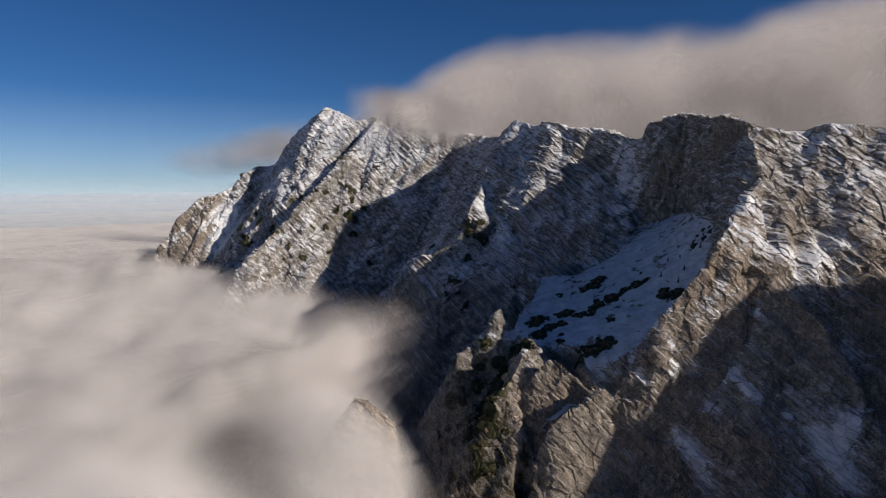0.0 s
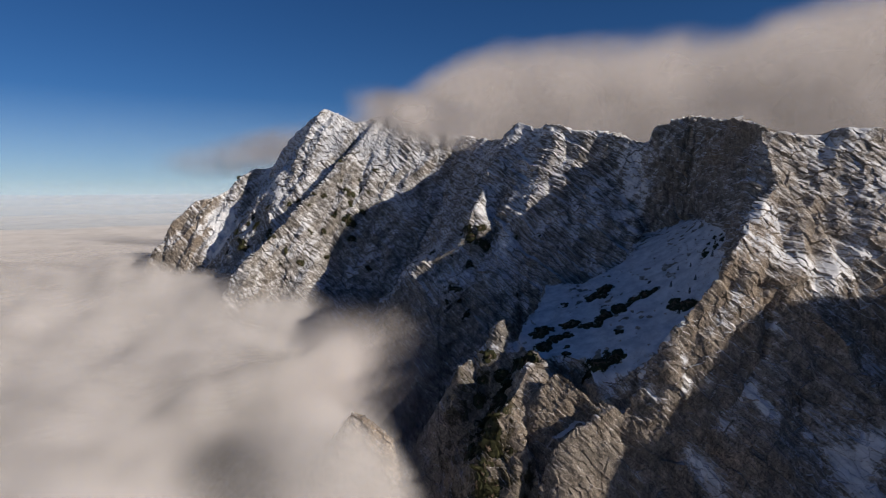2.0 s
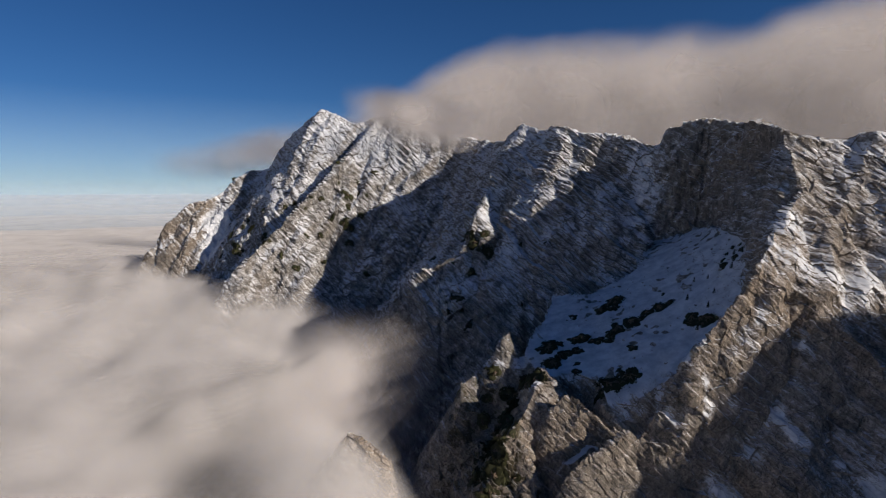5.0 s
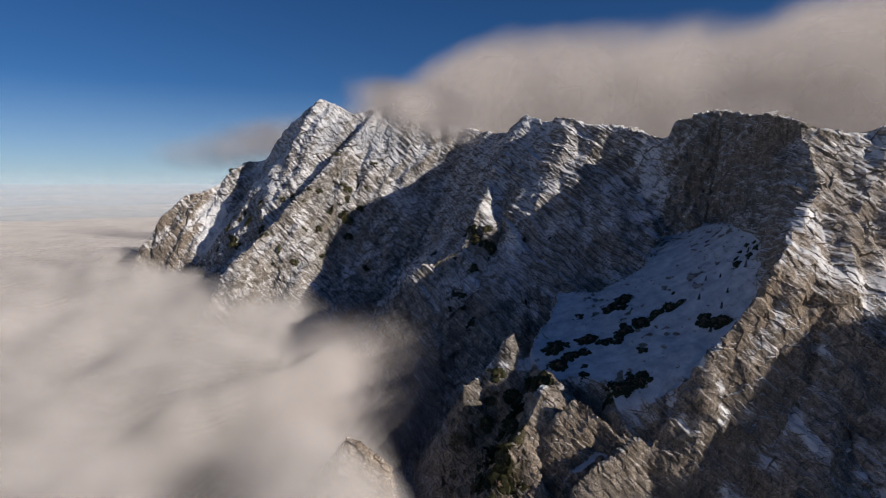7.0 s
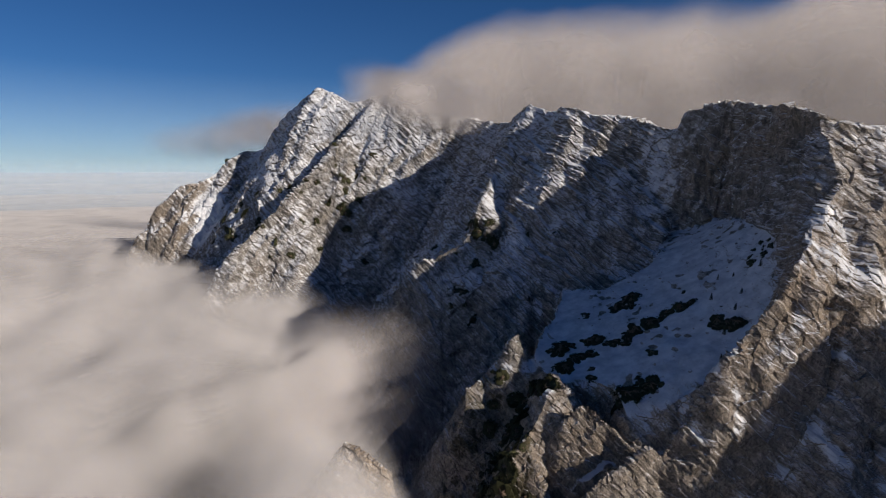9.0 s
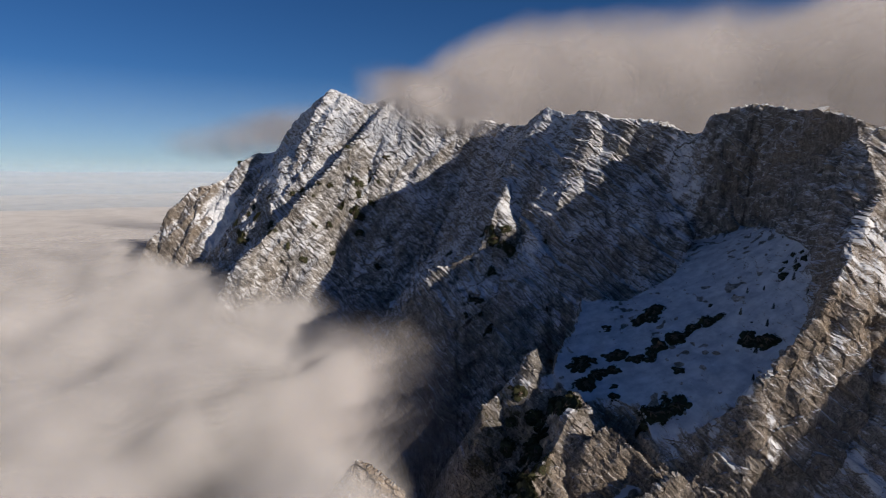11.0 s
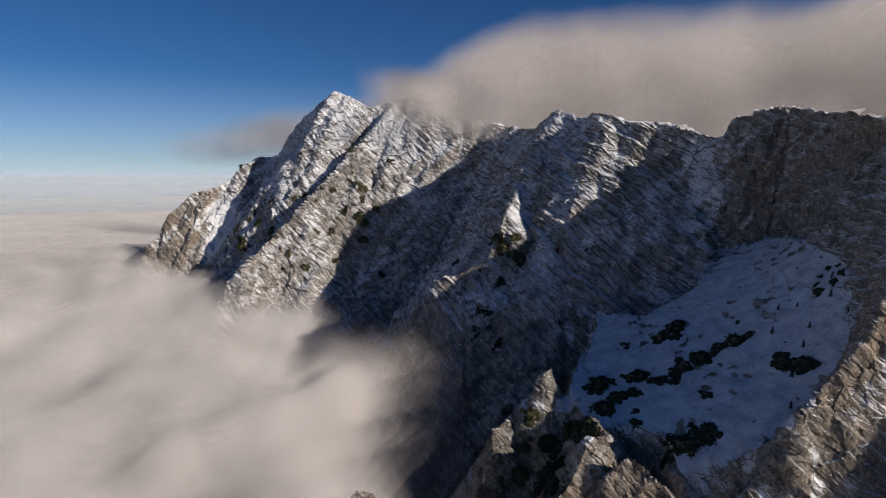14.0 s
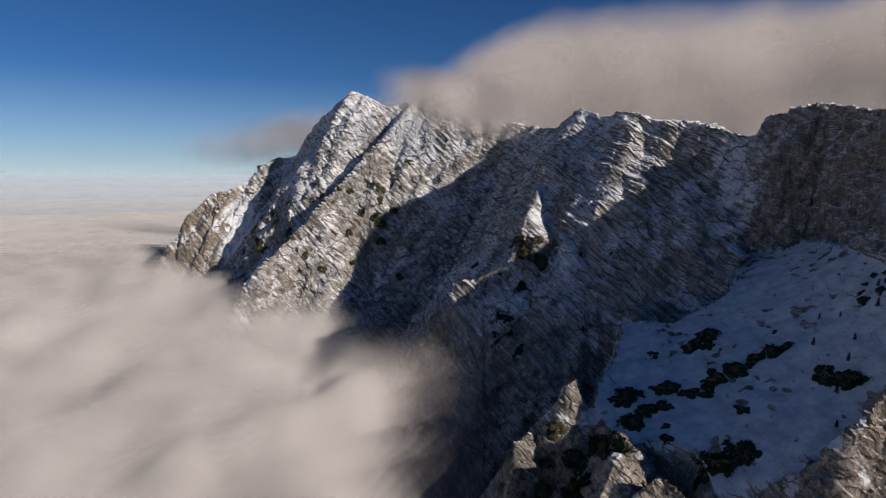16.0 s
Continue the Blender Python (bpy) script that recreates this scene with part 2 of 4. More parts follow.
def facets(x, y, z, axes, sizes, seed):
    """Broken rock: every cell of a jittered lattice is a flat face with its own height and tilt."""
    p = [(x * a.x + y * a.y + z * a.z) / s for a, s in zip(axes, sizes)]
    base = [np.floor(v - 0.5).astype(np.int64) for v in p]
    best = np.full(x.shape, 1e9, np.float32)
    face = np.zeros(x.shape, np.float32)
    for corner in ((0, 0, 0), (0, 0, 1), (0, 1, 0), (0, 1, 1), (1, 0, 0), (1, 0, 1), (1, 1, 0), (1, 1, 1)):
        i, j, k = (b + c for b, c in zip(base, corner))
        h = (i * 73856093 + j * 19349663 + k * 83492791 + seed * 2654435) & 0x7FFFFFFF
        h = ((h ^ (h >> 13)) * 1274126177) & 0x7FFFFFFF
        h = h ^ (h >> 15)
        r1, r2, r3, r4 = (((h >> n) & 63).astype(np.float32) / 63 - 0.5 for n in (0, 6, 12, 18))
        off = [(v - b - 0.5 - 0.8 * q).astype(np.float32) for v, b, q in zip(p, (i, j, k), (r1, r2, r3))]
        d = off[0] ** 2 + off[1] ** 2 + off[2] ** 2
        near_one = d < best
        best = np.where(near_one, d, best)
        face = np.where(near_one, 0.9 * r4 + 1.6 * r2 * off[0] + 1.6 * r3 * off[1] + 1.6 * r1 * off[2], face)
    return face


# ---- the mountain's plan: crest lines ----
# Each crest point: x, y, z, then for the side on the left and on the right of travel: slope, its width, slope beyond.
CRESTS = [
    # main crest, coming in from the right to the headwall
    [(640, 300, 40, 1.2, 60, 1.5, 1.4, 70, 1.6), (520, 390, 60, 1.2, 60, 1.5, 1.4, 70, 1.8), (410, 440, 58, 1.3, 70, 2.5, 1.4, 70, 1.2),
     (350, 450, 51, 1.3, 70, 4.0, 1.4, 70, 1.2), (309, 457, 54, 1.4, 66, 5.0, 1.4, 70, 1.2), (281, 466, 49, 1.4, 66, 6.0, 1.4, 70, 1.2), (247, 466, 57, 1.8, 60, 5.0, 1.4, 70, 1.2)],
    # headwall, then the saddle
    [(247, 466, 57, 6.5, 30, 4.5, 1.2, 70, 1.2), (250, 495, 64, 6.5, 30, 4.5, 1.2, 70, 1.2), (252, 545, 72, 6.5, 30, 4.5, 1.2, 70, 1.2), (250, 584, 79, 6.5, 30, 4.5, 1.2, 70, 1.2), (232, 604, 77, 5.5, 30, 3.0, 1.2, 70, 1.2),
     (221, 613, 72, 5.0, 30, 2.0, 1.2, 70, 1.2), (214, 624, 58, 3.6, 20, 1.4, 1.2, 70, 1.2)],
    [(214, 624, 58, 3.6, 20, 1.4, 1.2, 70, 1.2), (190, 655, 68, 3.0, 20, 1.3, 1.2, 70, 1.2), (176, 666, 74, 2.4, 20, 1.3, 1.2, 70, 1.2), (156, 681, 74, 2.0, 20, 1.3, 1.2, 70, 1.2), (137, 699, 83, 1.4, 60, 1.3, 1.2, 70, 1.2)],
    # middle tops and the long crest to the far peaks
    [(137, 699, 83, 1.4, 60, 1.4, 1.2, 70, 1.2), (112, 738, 86, 1.5, 60, 1.4, 1.2, 70, 1.2), (97, 760, 96, 1.5, 60, 1.4, 1.2, 70, 1.2), (84, 850, 82, 1.5, 60, 1.3, 1.2, 70, 1.2), (59, 930, 90, 1.5, 60, 1.3, 1.2, 70, 1.2), (28, 962, 100, 1.8, 60, 1.3, 1.2, 70, 1.2)],
    [(28, 962, 100, 1.8, 60, 1.3, 1.2, 70, 1.2), (-57, 990, 115, 1.5, 60, 1.3, 1.2, 70, 1.2), (-104, 1020, 144, 1.6, 30, 1.3, 1.2, 70, 1.2), (-150, 1032, 126, 1.4, 60, 1.3, 1.2, 70, 1.2), (-210, 1040, 153, 1.5, 60, 1.3, 1.2, 70, 1.2)],
    # from the highest peak down to the buttress on the far side
    [(-210, 1040, 153, 1.5, 60, 1.3, 1.2, 70, 1.2), (-262, 1062, 117, 1.6, 60, 1.3, 1.2, 70, 1.2), (-319, 1100, 55, 1.2, 60, 1.2, 1.2, 70, 1.2), (-350, 1098, 51, 1.2, 50, 1.4, 1.4, 70, 1.4), (-365, 1090, 43, 1.2, 50, 1.4, 1.4, 70, 1.4), (-383, 1078, 29, 1.3, 50, 1.4, 1.4, 70, 1.4), (-402, 1066, 8, 1.4, 50, 1.4, 1.4, 70, 1.4), (-420, 1050, -5, 1.4, 50, 1.4, 1.4, 70, 1.4),
     (-443, 1035, -8, 1.6, 40, 2.0, 1.6, 70, 1.6), (-468, 1015, -42, 2.0, 40, 2.0, 1.8, 70, 1.8), (-480, 1005, -74, 2.0, 40, 2.0, 1.8, 70, 1.8), (-492, 995, -84, 2.0, 40, 2.0, 1.8, 70, 1.8), (-503, 988, -106, 2.2, 40, 2.0, 2.0, 70, 1.8), (-520, 970, -185, 1.6, 40, 1.6, 1.6, 70, 1.6)],
    # sharp arete between the snow bowl and the near face
    [(246, 467, 57, 1.6, 20, 1.5, 3.0, 30, 1.5), (244, 434, 12, 1.3, 50, 6.0, 2.5, 30, 3.0), (217, 418, -10, 1.1, 36, 7.0, 2.2, 30, 3.0), (195, 390, -27, 1.6, 14, 8.0, 1.9, 30, 3.0),
     (178, 380, -46, 2.4, 10, 8.0, 1.9, 25, 3.0), (145, 372, -83, 3.0, 8, 8.0, 1.8, 20, 3.0), (127, 371, -118, 3.0, 8, 6.0, 1.6, 14, 1.5), (117, 371, -132, 3.0, 8, 5.0, 1.6, 14, 1.5)],
    # broken foot of the arete
    [(114, 371, -135, 3.0, 10, 4.0, 2.5, 20, 2.0), (107, 371, -131, 2.6, 12, 4.0, 2.5, 20, 2.0), (98, 368, -137, 2.6, 12, 4.0, 2.5, 20, 2.0), (82, 363, -144, 2.6, 12, 4.0, 2.2, 20, 2.0), (73, 360, -151, 2.4, 12, 4.0, 2.2, 20, 2.0), (60, 356, -177, 2.0, 12, 3.0, 2.0, 20, 2.0), (50, 348, -215, 1.5, 10, 2.0, 1.5, 20, 1.5)],
    # buttress in the near face
    [(222, 384, -52, 1.0, 30, 2.0, 1.0, 30, 2.0), (205, 366, -95, 2.0, 30, 3.0, 1.2, 30, 3.0), (190, 358, -140, 2.0, 30, 4.0, 1.2, 30, 3.0), (180, 350, -200, 1.6, 30, 4.0, 1.2, 30, 3.0)],
    [(290, 410, -70, 0.8, 30, 2.0, 0.8, 30, 2.0), (296, 396, -150, 0.8, 30, 2.0, 0.8, 30, 2.0), (300, 380, -200, 0.8, 30, 1.0, 0.8, 30, 1.0)],
    # block and spur between the bowl and the cloud
    [(66, 432, -112, 1.4, 14, 1.8, 1.2, 20, 1.5), (72, 418, -116, 1.6, 14, 2.2, 1.2, 14, 1.5), (60, 414, -116, 1.6, 14, 2.2, 1.2, 14, 1.5), (50, 402, -132, 1.8, 14, 2.2, 1.2, 14, 1.6), (41, 392, -139, 1.8, 14, 2.2, 1.4, 14, 1.8), (52, 378, -157, 2.2, 14, 2.2, 1.4, 12, 1.8), (55, 371, -176, 2.2, 14, 2.2, 1.4, 12, 1.8), (44, 360, -215, 1.8, 14, 2.0, 1.4, 16, 1.8)],
    [(99, 382, -137, 2.4, 10, 2.5, 1.1, 24, 3.0), (91, 387, -128, 2.4, 10, 2.5, 1.1, 26, 3.0), (82, 392, -120, 2.4, 10, 2.5, 1.1, 28, 3.0), (75, 396, -117, 2.4, 10, 2.5, 1.1, 24, 3.0), (69, 396, -124, 2.4, 10, 2.5, 1.6, 16, 3.0)],
    # rock needle and the orange tooth
    [(54, 467, -114, 2.0, 9, 1.6, 2.0, 9, 1.6), (47, 463, -95, 2.2, 12, 1.8, 2.0, 12, 1.6), (43, 461, -96, 2.2, 12, 1.8, 2.0, 12, 1.6), (38, 458, -114, 2.2, 10, 1.8, 2.0, 10, 1.8), (28, 458, -134, 1.8, 14, 1.8, 1.8, 14, 1.8), (21, 456, -126, 1.5, 14, 1.6, 1.8, 12, 1.8), (11, 452, -130, 1.4, 14, 1.6, 2.2, 12, 1.8), (2, 446, -158, 1.8, 20, 1.6, 1.8, 20, 1.6), (-8, 430, -195, 1.5, 20, 1.5, 1.5, 20, 1.5)],
    [(22, 425, -162, 1.5, 12, 1.8, 1.2, 12, 1.4), (14, 388, -182, 1.6, 12, 1.8, 1.2, 12, 1.4), (8, 370, -200, 1.5, 12, 1.6, 1.2, 12, 1.4)],
    # lone tooth out of the cloud
    [(-80, 430, -172, 1.3, 10, 1.2, 1.3, 10, 1.2), (-69, 427, -157, 1.3, 10, 1.2, 1.3, 10, 1.2), (-58, 425, -162, 1.3, 10, 1.2, 1.3, 10, 1.2), (-46, 423, -170, 1.3, 14, 1.5, 1.3, 14, 1.5)],
    # ribs of the middle spur
    [(97, 760, 95, 1.4, 50, 1.4, 1.4, 50, 1.4), (74, 746, 62, 1.2, 24, 1.6, 1.9, 14, 1.2), (50, 722, 16, 0.8, 26, 1.8, 1.9, 14, 1.2), (36, 676, -12, 0.8, 26, 1.8, 1.9, 14, 1.2),
     (16, 642, -50, 1.2, 30, 1.5, 1.4, 40, 1.5), (-10, 642, -68, 1.5, 30, 1.5, 1.5, 40, 1.6), (-32, 648, -75, 1.6, 30, 1.6, 1.6, 40, 1.6), (-58, 640, -112, 1.6, 30, 1.6, 1.6, 30, 1.6), (-85, 625, -175, 1.5, 30, 1.5, 1.5, 30, 1.5)],
    [(137, 699, 82, 1.3, 40, 1.4, 1.3, 40, 1.4), (107, 706, 42, 0.8, 24, 1.6, 1.8, 12, 1.2), (82, 676, 3, 0.8, 24, 1.6, 1.8, 12, 1.2), (70, 640, -32, 1.0, 20, 1.5, 1.7, 12, 1.2), (72, 590, -92, 1.4, 30, 1.5, 1.1, 30, 1.4), (60, 560, -130, 1.2, 30, 1.4, 1.1, 30, 1.4)],
    # tilted slab under the saddle
    [(137, 699, 82, 2.0, 20, 1.4, 1.3, 60, 1.3), (161, 671, 38, 2.4, 20, 1.4, 1.2, 60, 1.4), (180, 632, 8, 2.6, 20, 1.5, 1.2, 60, 1.4), (196, 599, -17, 2.4, 16, 1.5, 1.2, 60, 1.4), (200, 586, -32, 2.0, 10, 1.5, 1.2, 50, 1.4)],
    # far spur under the second peak
    [(-104, 1020, 144, 1.6, 20, 1.4, 1.8, 30, 1.5), (-158, 960, 66, 1.8, 16, 1.25, 2.0, 30, 1.5), (-214, 884, -8, 1.8, 16, 1.25, 2.0, 30, 1.6), (-255, 838, -62, 1.8, 16, 1.3, 2.0, 30, 1.6), (-276, 806, -90, 1.4, 40, 1.4, 1.6, 40, 1.6), (-300, 785, -165, 1.3, 40, 1.3, 1.5, 40, 1.5)],
    [(-214, 884, -8, 1.3, 40, 1.4, 1.3, 40, 1.4), (-208, 838, -88, 1.3, 40, 1.4, 1.3, 40, 1.4), (-214, 800, -160, 1.2, 40, 1.3, 1.2, 40, 1.3)],
    [(-60, 1008, 122, 1.5, 40, 1.5, 1.5, 40, 1.5), (-100, 930, 12, 1.3, 40, 1.4, 1.3, 40, 1.4), (-125, 870, -70, 1.2, 40, 1.4, 1.2, 40, 1.4), (-140, 800, -165, 1.2, 40, 1.3, 1.2, 40, 1.3)],
    [(28, 962, 99, 1.5, 40, 1.5, 1.5, 40, 1.5), (-15, 930, 30, 1.3, 40, 1.4, 1.3, 40, 1.4), (-40, 850, -70, 1.2, 40, 1.4, 1.2, 40, 1.4), (-60, 780, -150, 1.2, 40, 1.3, 1.2, 40, 1.3)],
    # ribs of the far buttress
    [(-350, 1098, 50, 1.4, 40, 1.6, 1.4, 40, 1.6), (-336, 1050, 0, 1.5, 30, 1.6, 1.1, 34, 1.5), (-345, 1008, -52, 1.6, 30, 1.6, 1.1, 30, 1.5), (-372, 968, -125, 1.5, 30, 1.6, 1.3, 30, 1.6)],
    [(-420, 1048, -8, 2.2, 18, 1.6, 1.4, 30, 2.0), (-424, 1022, -22, 3.4, 16, 1.6, 1.6, 30, 2.0), (-430, 998, -58, 3.4, 16, 1.6, 1.8, 30, 2.0), (-442, 962, -135, 2.0, 20, 1.8, 1.6, 30, 1.8)],
    # unseen ridge behind the camera, added and shaped to shade the near face
    [(400, 166, -70, 1.4, 60, 1.4, 1.4, 60, 1.4), (450, 166, 16, 1.4, 60, 1.4, 1.4, 60, 1.4), (485, 166, 41, 1.4, 60, 1.4, 1.4, 60, 1.4), (516, 166, 79, 1.4, 60, 1.4, 1.4, 60, 1.4), (542, 166, 105, 1.4, 60, 1.4, 1.4, 60, 1.4), (572, 166, 127, 1.4, 60, 1.4, 1.4, 60, 1.4), (602, 166, 139, 1.4, 60, 1.4, 1.4, 60, 1.4), (665, 166, 147, 1.4, 60, 1.4, 1.4, 60, 1.4), (742, 166, 150, 1.4, 60, 1.4, 1.4, 60, 1.4), (860, 172, 155, 1.4, 60, 1.4, 1.4, 60, 1.4)],
]
# snow bowl: its rim in plan, and its floor as a gently hollowed slope
BOWL_RIM = [(205, 612), (222, 590), (235, 570), (237, 540), (235, 510), (230, 482), (226, 458), (213, 427), (196, 405), (177, 393), (152, 383), (132, 379), (120, 376), (110, 374), (102, 378),
            (95, 390), (94, 406), (84, 420), (70, 430), (56, 444), (54, 466), (60, 492), (76, 512), (88, 540), (92, 560), (112, 551), (129, 541), (155, 550), (178, 566), (194, 592)]


def bowl_floor(x, y):
    p, q = (x - 150) / 100, (y - 480) / 100
    return -78 + 47 * p + 17 * q + 16 * p * p - 11 * p * q - 2 * q * q + 22 * np.maximum(p, 0) ** 2 * np.clip(1 - q, 0, 1.5) - 15 * np.exp(-((x - 106) ** 2 + (y - 376) ** 2) / 260)


GULLY = [(88, 381, -147), (74, 377, -157), (64, 370, -173), (52, 358, -205)]   # snow runs out of the bowl here


def gully(x, y):
    """Distance to the gully's line in plan, and the height of its bed there."""
    best, bed = np.full(x.shape, 1e9, np.float32), np.zeros(x.shape, np.float32)
    for (x0, y0, z0), (x1, y1, z1) in zip(GULLY[:-1], GULLY[1:]):
        dx, dy = x1 - x0, y1 - y0
        s = np.clip(((x - x0) * dx + (y - y0) * dy) / (dx * dx + dy * dy), 0, 1)
        d = np.hypot(x - x0 - s * dx, y - y0 - s * dy)
        bed = np.where(d < best, z0 + s * (z1 - z0), bed)
        best = np.minimum(best, d)
    return best, bed


def rim_distance(x, y):
    """Distance to the bowl's rim in plan, positive inside."""
    best, inside = np.full(x.shape, 1e9, np.float32), np.zeros(x.shape, bool)
    for (x0, y0), (x1, y1) in zip(BOWL_RIM, BOWL_RIM[1:] + BOWL_RIM[:1]):
        dx, dy = x1 - x0, y1 - y0
        s = np.clip(((x - x0) * dx + (y - y0) * dy) / (dx * dx + dy * dy), 0, 1)
        best = np.minimum(best, np.hypot(x - x0 - s * dx, y - y0 - s * dy))
        inside ^= ((y0 > y) != (y1 > y)) & (x < x0 + (y - y0) * dx / (dy if dy else 1e-6))
    return np.where(inside, best, -best)


def crest_height(x, y, lines, soft=2.0):
    """Height of the ground given by crest lines: the highest flank at each place, with softened creases."""
    shape = x.shape
    x, y = x.ravel(), y.ravel()
    top = np.full(x.shape, -240.0, np.float32)
    for line in lines:
        for a, b in zip(line[:-1], line[1:]):
            dx, dy = b[0] - a[0], b[1] - a[1]
            span = math.hypot(dx, dy)
            wide = (max(a[2], b[2]) + 242) / 1.1
            near = np.flatnonzero((x > min(a[0], b[0]) - wide) & (x < max(a[0], b[0]) + wide) & (y > min(a[1], b[1]) - wide) & (y < max(a[1], b[1]) + wide))
            px, py, old = x[near] - a[0], y[near] - a[1], top[near]
            s = np.clip((px * dx + py * dy) / span**2, 0, 1)
            qx, qy = px - s * dx, py - s * dy
            d = np.sqrt(qx * qx + qy * qy) + 1e-3
            side = (dx * qy - dy * qx) / (span * d)          # +1 on the left of travel
            w = smooth(-1, 1, side)
            va, vb = (np.array(v[3:], np.float32) for v in (a, b))
            drop = 0
            for k, wt in ((0, w), (3, 1 - w)):
                s1, d1, s2 = (va[k + i] + (vb[k + i] - va[k + i]) * s for i in range(3))
                drop = drop + wt * (s1 * np.minimum(d, d1) + s2 * np.maximum(d - d1, 0))
            h = a[2] + (b[2] - a[2]) * s - drop
            gap = np.clip(0.5 + 0.5 * (h - old) / soft, 0, 1)
            top[near] = old + (h - old) * gap + soft * gap * (1 - gap)
    return top.reshape(shape)


def fill(values, nu, nv, skip):
    """Values known at every skip-th row and column of a grid, filled in between."""
    iu, iv = np.arange(0, nu + skip, skip), np.arange(0, nv + skip, skip)
    for axis, (n, at) in enumerate(((nu, iu), (nv, iv))):
        f = np.arange(n) / skip
        lo = np.minimum(f.astype(int), values.shape[axis] - 2)
        w = (f - lo).astype(np.float32)
        w = w[:, None] if axis == 0 else w[None]
        values = np.take(values, lo, axis) * (1 - w) + np.take(values, lo + 1, axis) * w
    return values


def broad(fn, *grids, skip=4):
    """A broad, smooth field on a fine grid, worked out on every fourth row and column."""
    nu, nv = grids[0].shape
    iu = np.minimum(np.arange(0, nu + skip, skip), nu - 1)
    iv = np.minimum(np.arange(0, nv + skip, skip), nv - 1)
    return fill(fn(*(g[np.ix_(iu, iv)] for g in grids)), nu, nv, skip).astype(np.float32)


def ground(x, y):
    wx = broad(lambda p, q: 5 * perlin(p / 45, q / 45, 0.3, 40) + 2.5 * perlin(p / 17, q / 17, 0.7, 41), x, y)
    wy = broad(lambda p, q: 5 * perlin(p / 45, q / 45, 5.3, 42) + 2.5 * perlin(p / 17, q / 17, 4.7, 43), x, y)
    rock = crest_height(x + wx, y + wy, CRESTS)
    edge = rim_distance(x + 0.6 * wx, y + 0.6 * wy)
    w = smooth(-3, 7, edge)
    rock = rock + (bowl_floor(x, y) - rock) * w
    run, depth = gully(x + 0.5 * wx, y + 0.5 * wy)
    w = smooth(8, 4, run) * (rock > depth)
    return rock + (depth - rock) * w


# deeper drifts in gullies and hollows: x, y, radius, amount
SNOW_PATCHES = [(-399, 1032, 15, 0.95), (-388, 1018, 19, 1.0), (-384, 1002, 20, 1.0), (-388, 986, 17, 0.95), (-364, 998, 15, 0.8), (-329, 1090, 12, 0.9), (-312, 1070, 12, 0.8), (-300, 1020, 14, 0.6), (-287, 985, 13, 0.8), (-276, 960, 12, 0.7),
                (-262, 935, 10, 0.5), (-425, 1000, 7, 0.5), (-104, 1012, 26, 0.35), (-140, 975, 18, 0.35), (-90, 985, 12, 0.5), (-80, 950, 10, 0.4), (-205, 1032, 26, 0.3),
                (58, 712, 9, 0.2), (52, 694, 9, 0.25), (46, 678, 8, 0.15), (96, 692, 8, 0.45), (63, 630, 8, 0.55), (74, 618, 9, 0.55), (64, 611, 6, 0.5), (60, 599, 6, 0.5), (102, 624, 11, 0.4), (120, 619, 9, 0.35), (94, 560, 9, 0.5),
                (201, 626, 9, 0.6), (210, 610, 9, 0.6), (190, 606, 8, 0.45), (219, 420, 8, 0.65), (231, 418, 8, 0.6), (205, 397, 6, 0.45), (220, 395, 7, 0.55), (235, 393, 7, 0.6), (245, 390, 7, 0.6), (258, 391, 7, 0.6), (267, 401, 7, 0.5), (282, 399, 8, 0.5)]


WALL_SNOW = [(151, 360, -158, 9, 0.55), (162, 357, -163, 11, 0.62), (164, 352, -177, 9, 0.6), (174, 362, -139, 8, 0.5), (195, 354, -125, 6, 0.6), (209, 378, -78, 7, 0.45), (238, 345, -155, 13, 0.62), (254, 343, -147, 13, 0.66), (247, 339, -171, 16, 0.7), (282, 380, -110, 10, 0.5)]


# ---- the mountain sheet: rings round a point near the camera's way, closer together where the ground is steep ----
CX, CY = 0.0, 40.0
COLS_IN, COLS_OUT, ROWS = 1350, 170, 800
angles = np.concatenate([np.linspace(-46, 46, COLS_IN), np.linspace(46, 314, COLS_OUT + 2)[1:-1]])
angles = np.radians(angles).astype(np.float32)
coarse = np.radians(np.concatenate([np.linspace(-46, 46, 330), np.linspace(46, 314, COLS_OUT + 2)[1:-1]])).astype(np.float32)
reach = np.linspace(250, 1400, 1100, dtype=np.float32)
ga, gr = np.meshgrid(coarse, reach, indexing="ij")
gz = ground(CX + gr * np.sin(ga), CY + gr * np.cos(ga))
rise = np.diff(gz, axis=1)
step = np.sqrt(np.diff(gr, axis=1) ** 2 + rise**2) / (0.5 * (gr[:, 1:] + gr[:, :-1]))
step *= np.where(rise < -0.25, 0.15, 1.0) * np.where(gz[:, 1:] < -205, 0.12, 1.0)
length = np.concatenate([np.zeros((len(coarse), 1)), np.cumsum(step, 1)], 1)
length /= length[:, -1:]
want = np.linspace(0, 1, ROWS)
rows_r = np.stack([np.interp(want, length[i], reach) for i in range(len(coarse))])
rows_r = np.stack([np.interp(angles, np.r_[coarse, coarse[0] + 2 * np.pi], np.r_[rows_r[:, j], rows_r[0, j]]) for j in range(ROWS)], 1)
near = np.linspace(4, 240, 10)[None].repeat(len(angles), 0)
far = np.array([1500, 1800, 2400, 3300, 4300, 4950])[None].repeat(len(angles), 0)
R = np.concatenate([near, rows_r, far], 1).astype(np.float32)
A = angles[:, None] + 0 * R
X, Y = CX + R * np.sin(A), CY + R * np.cos(A)
Z = ground(X, Y)


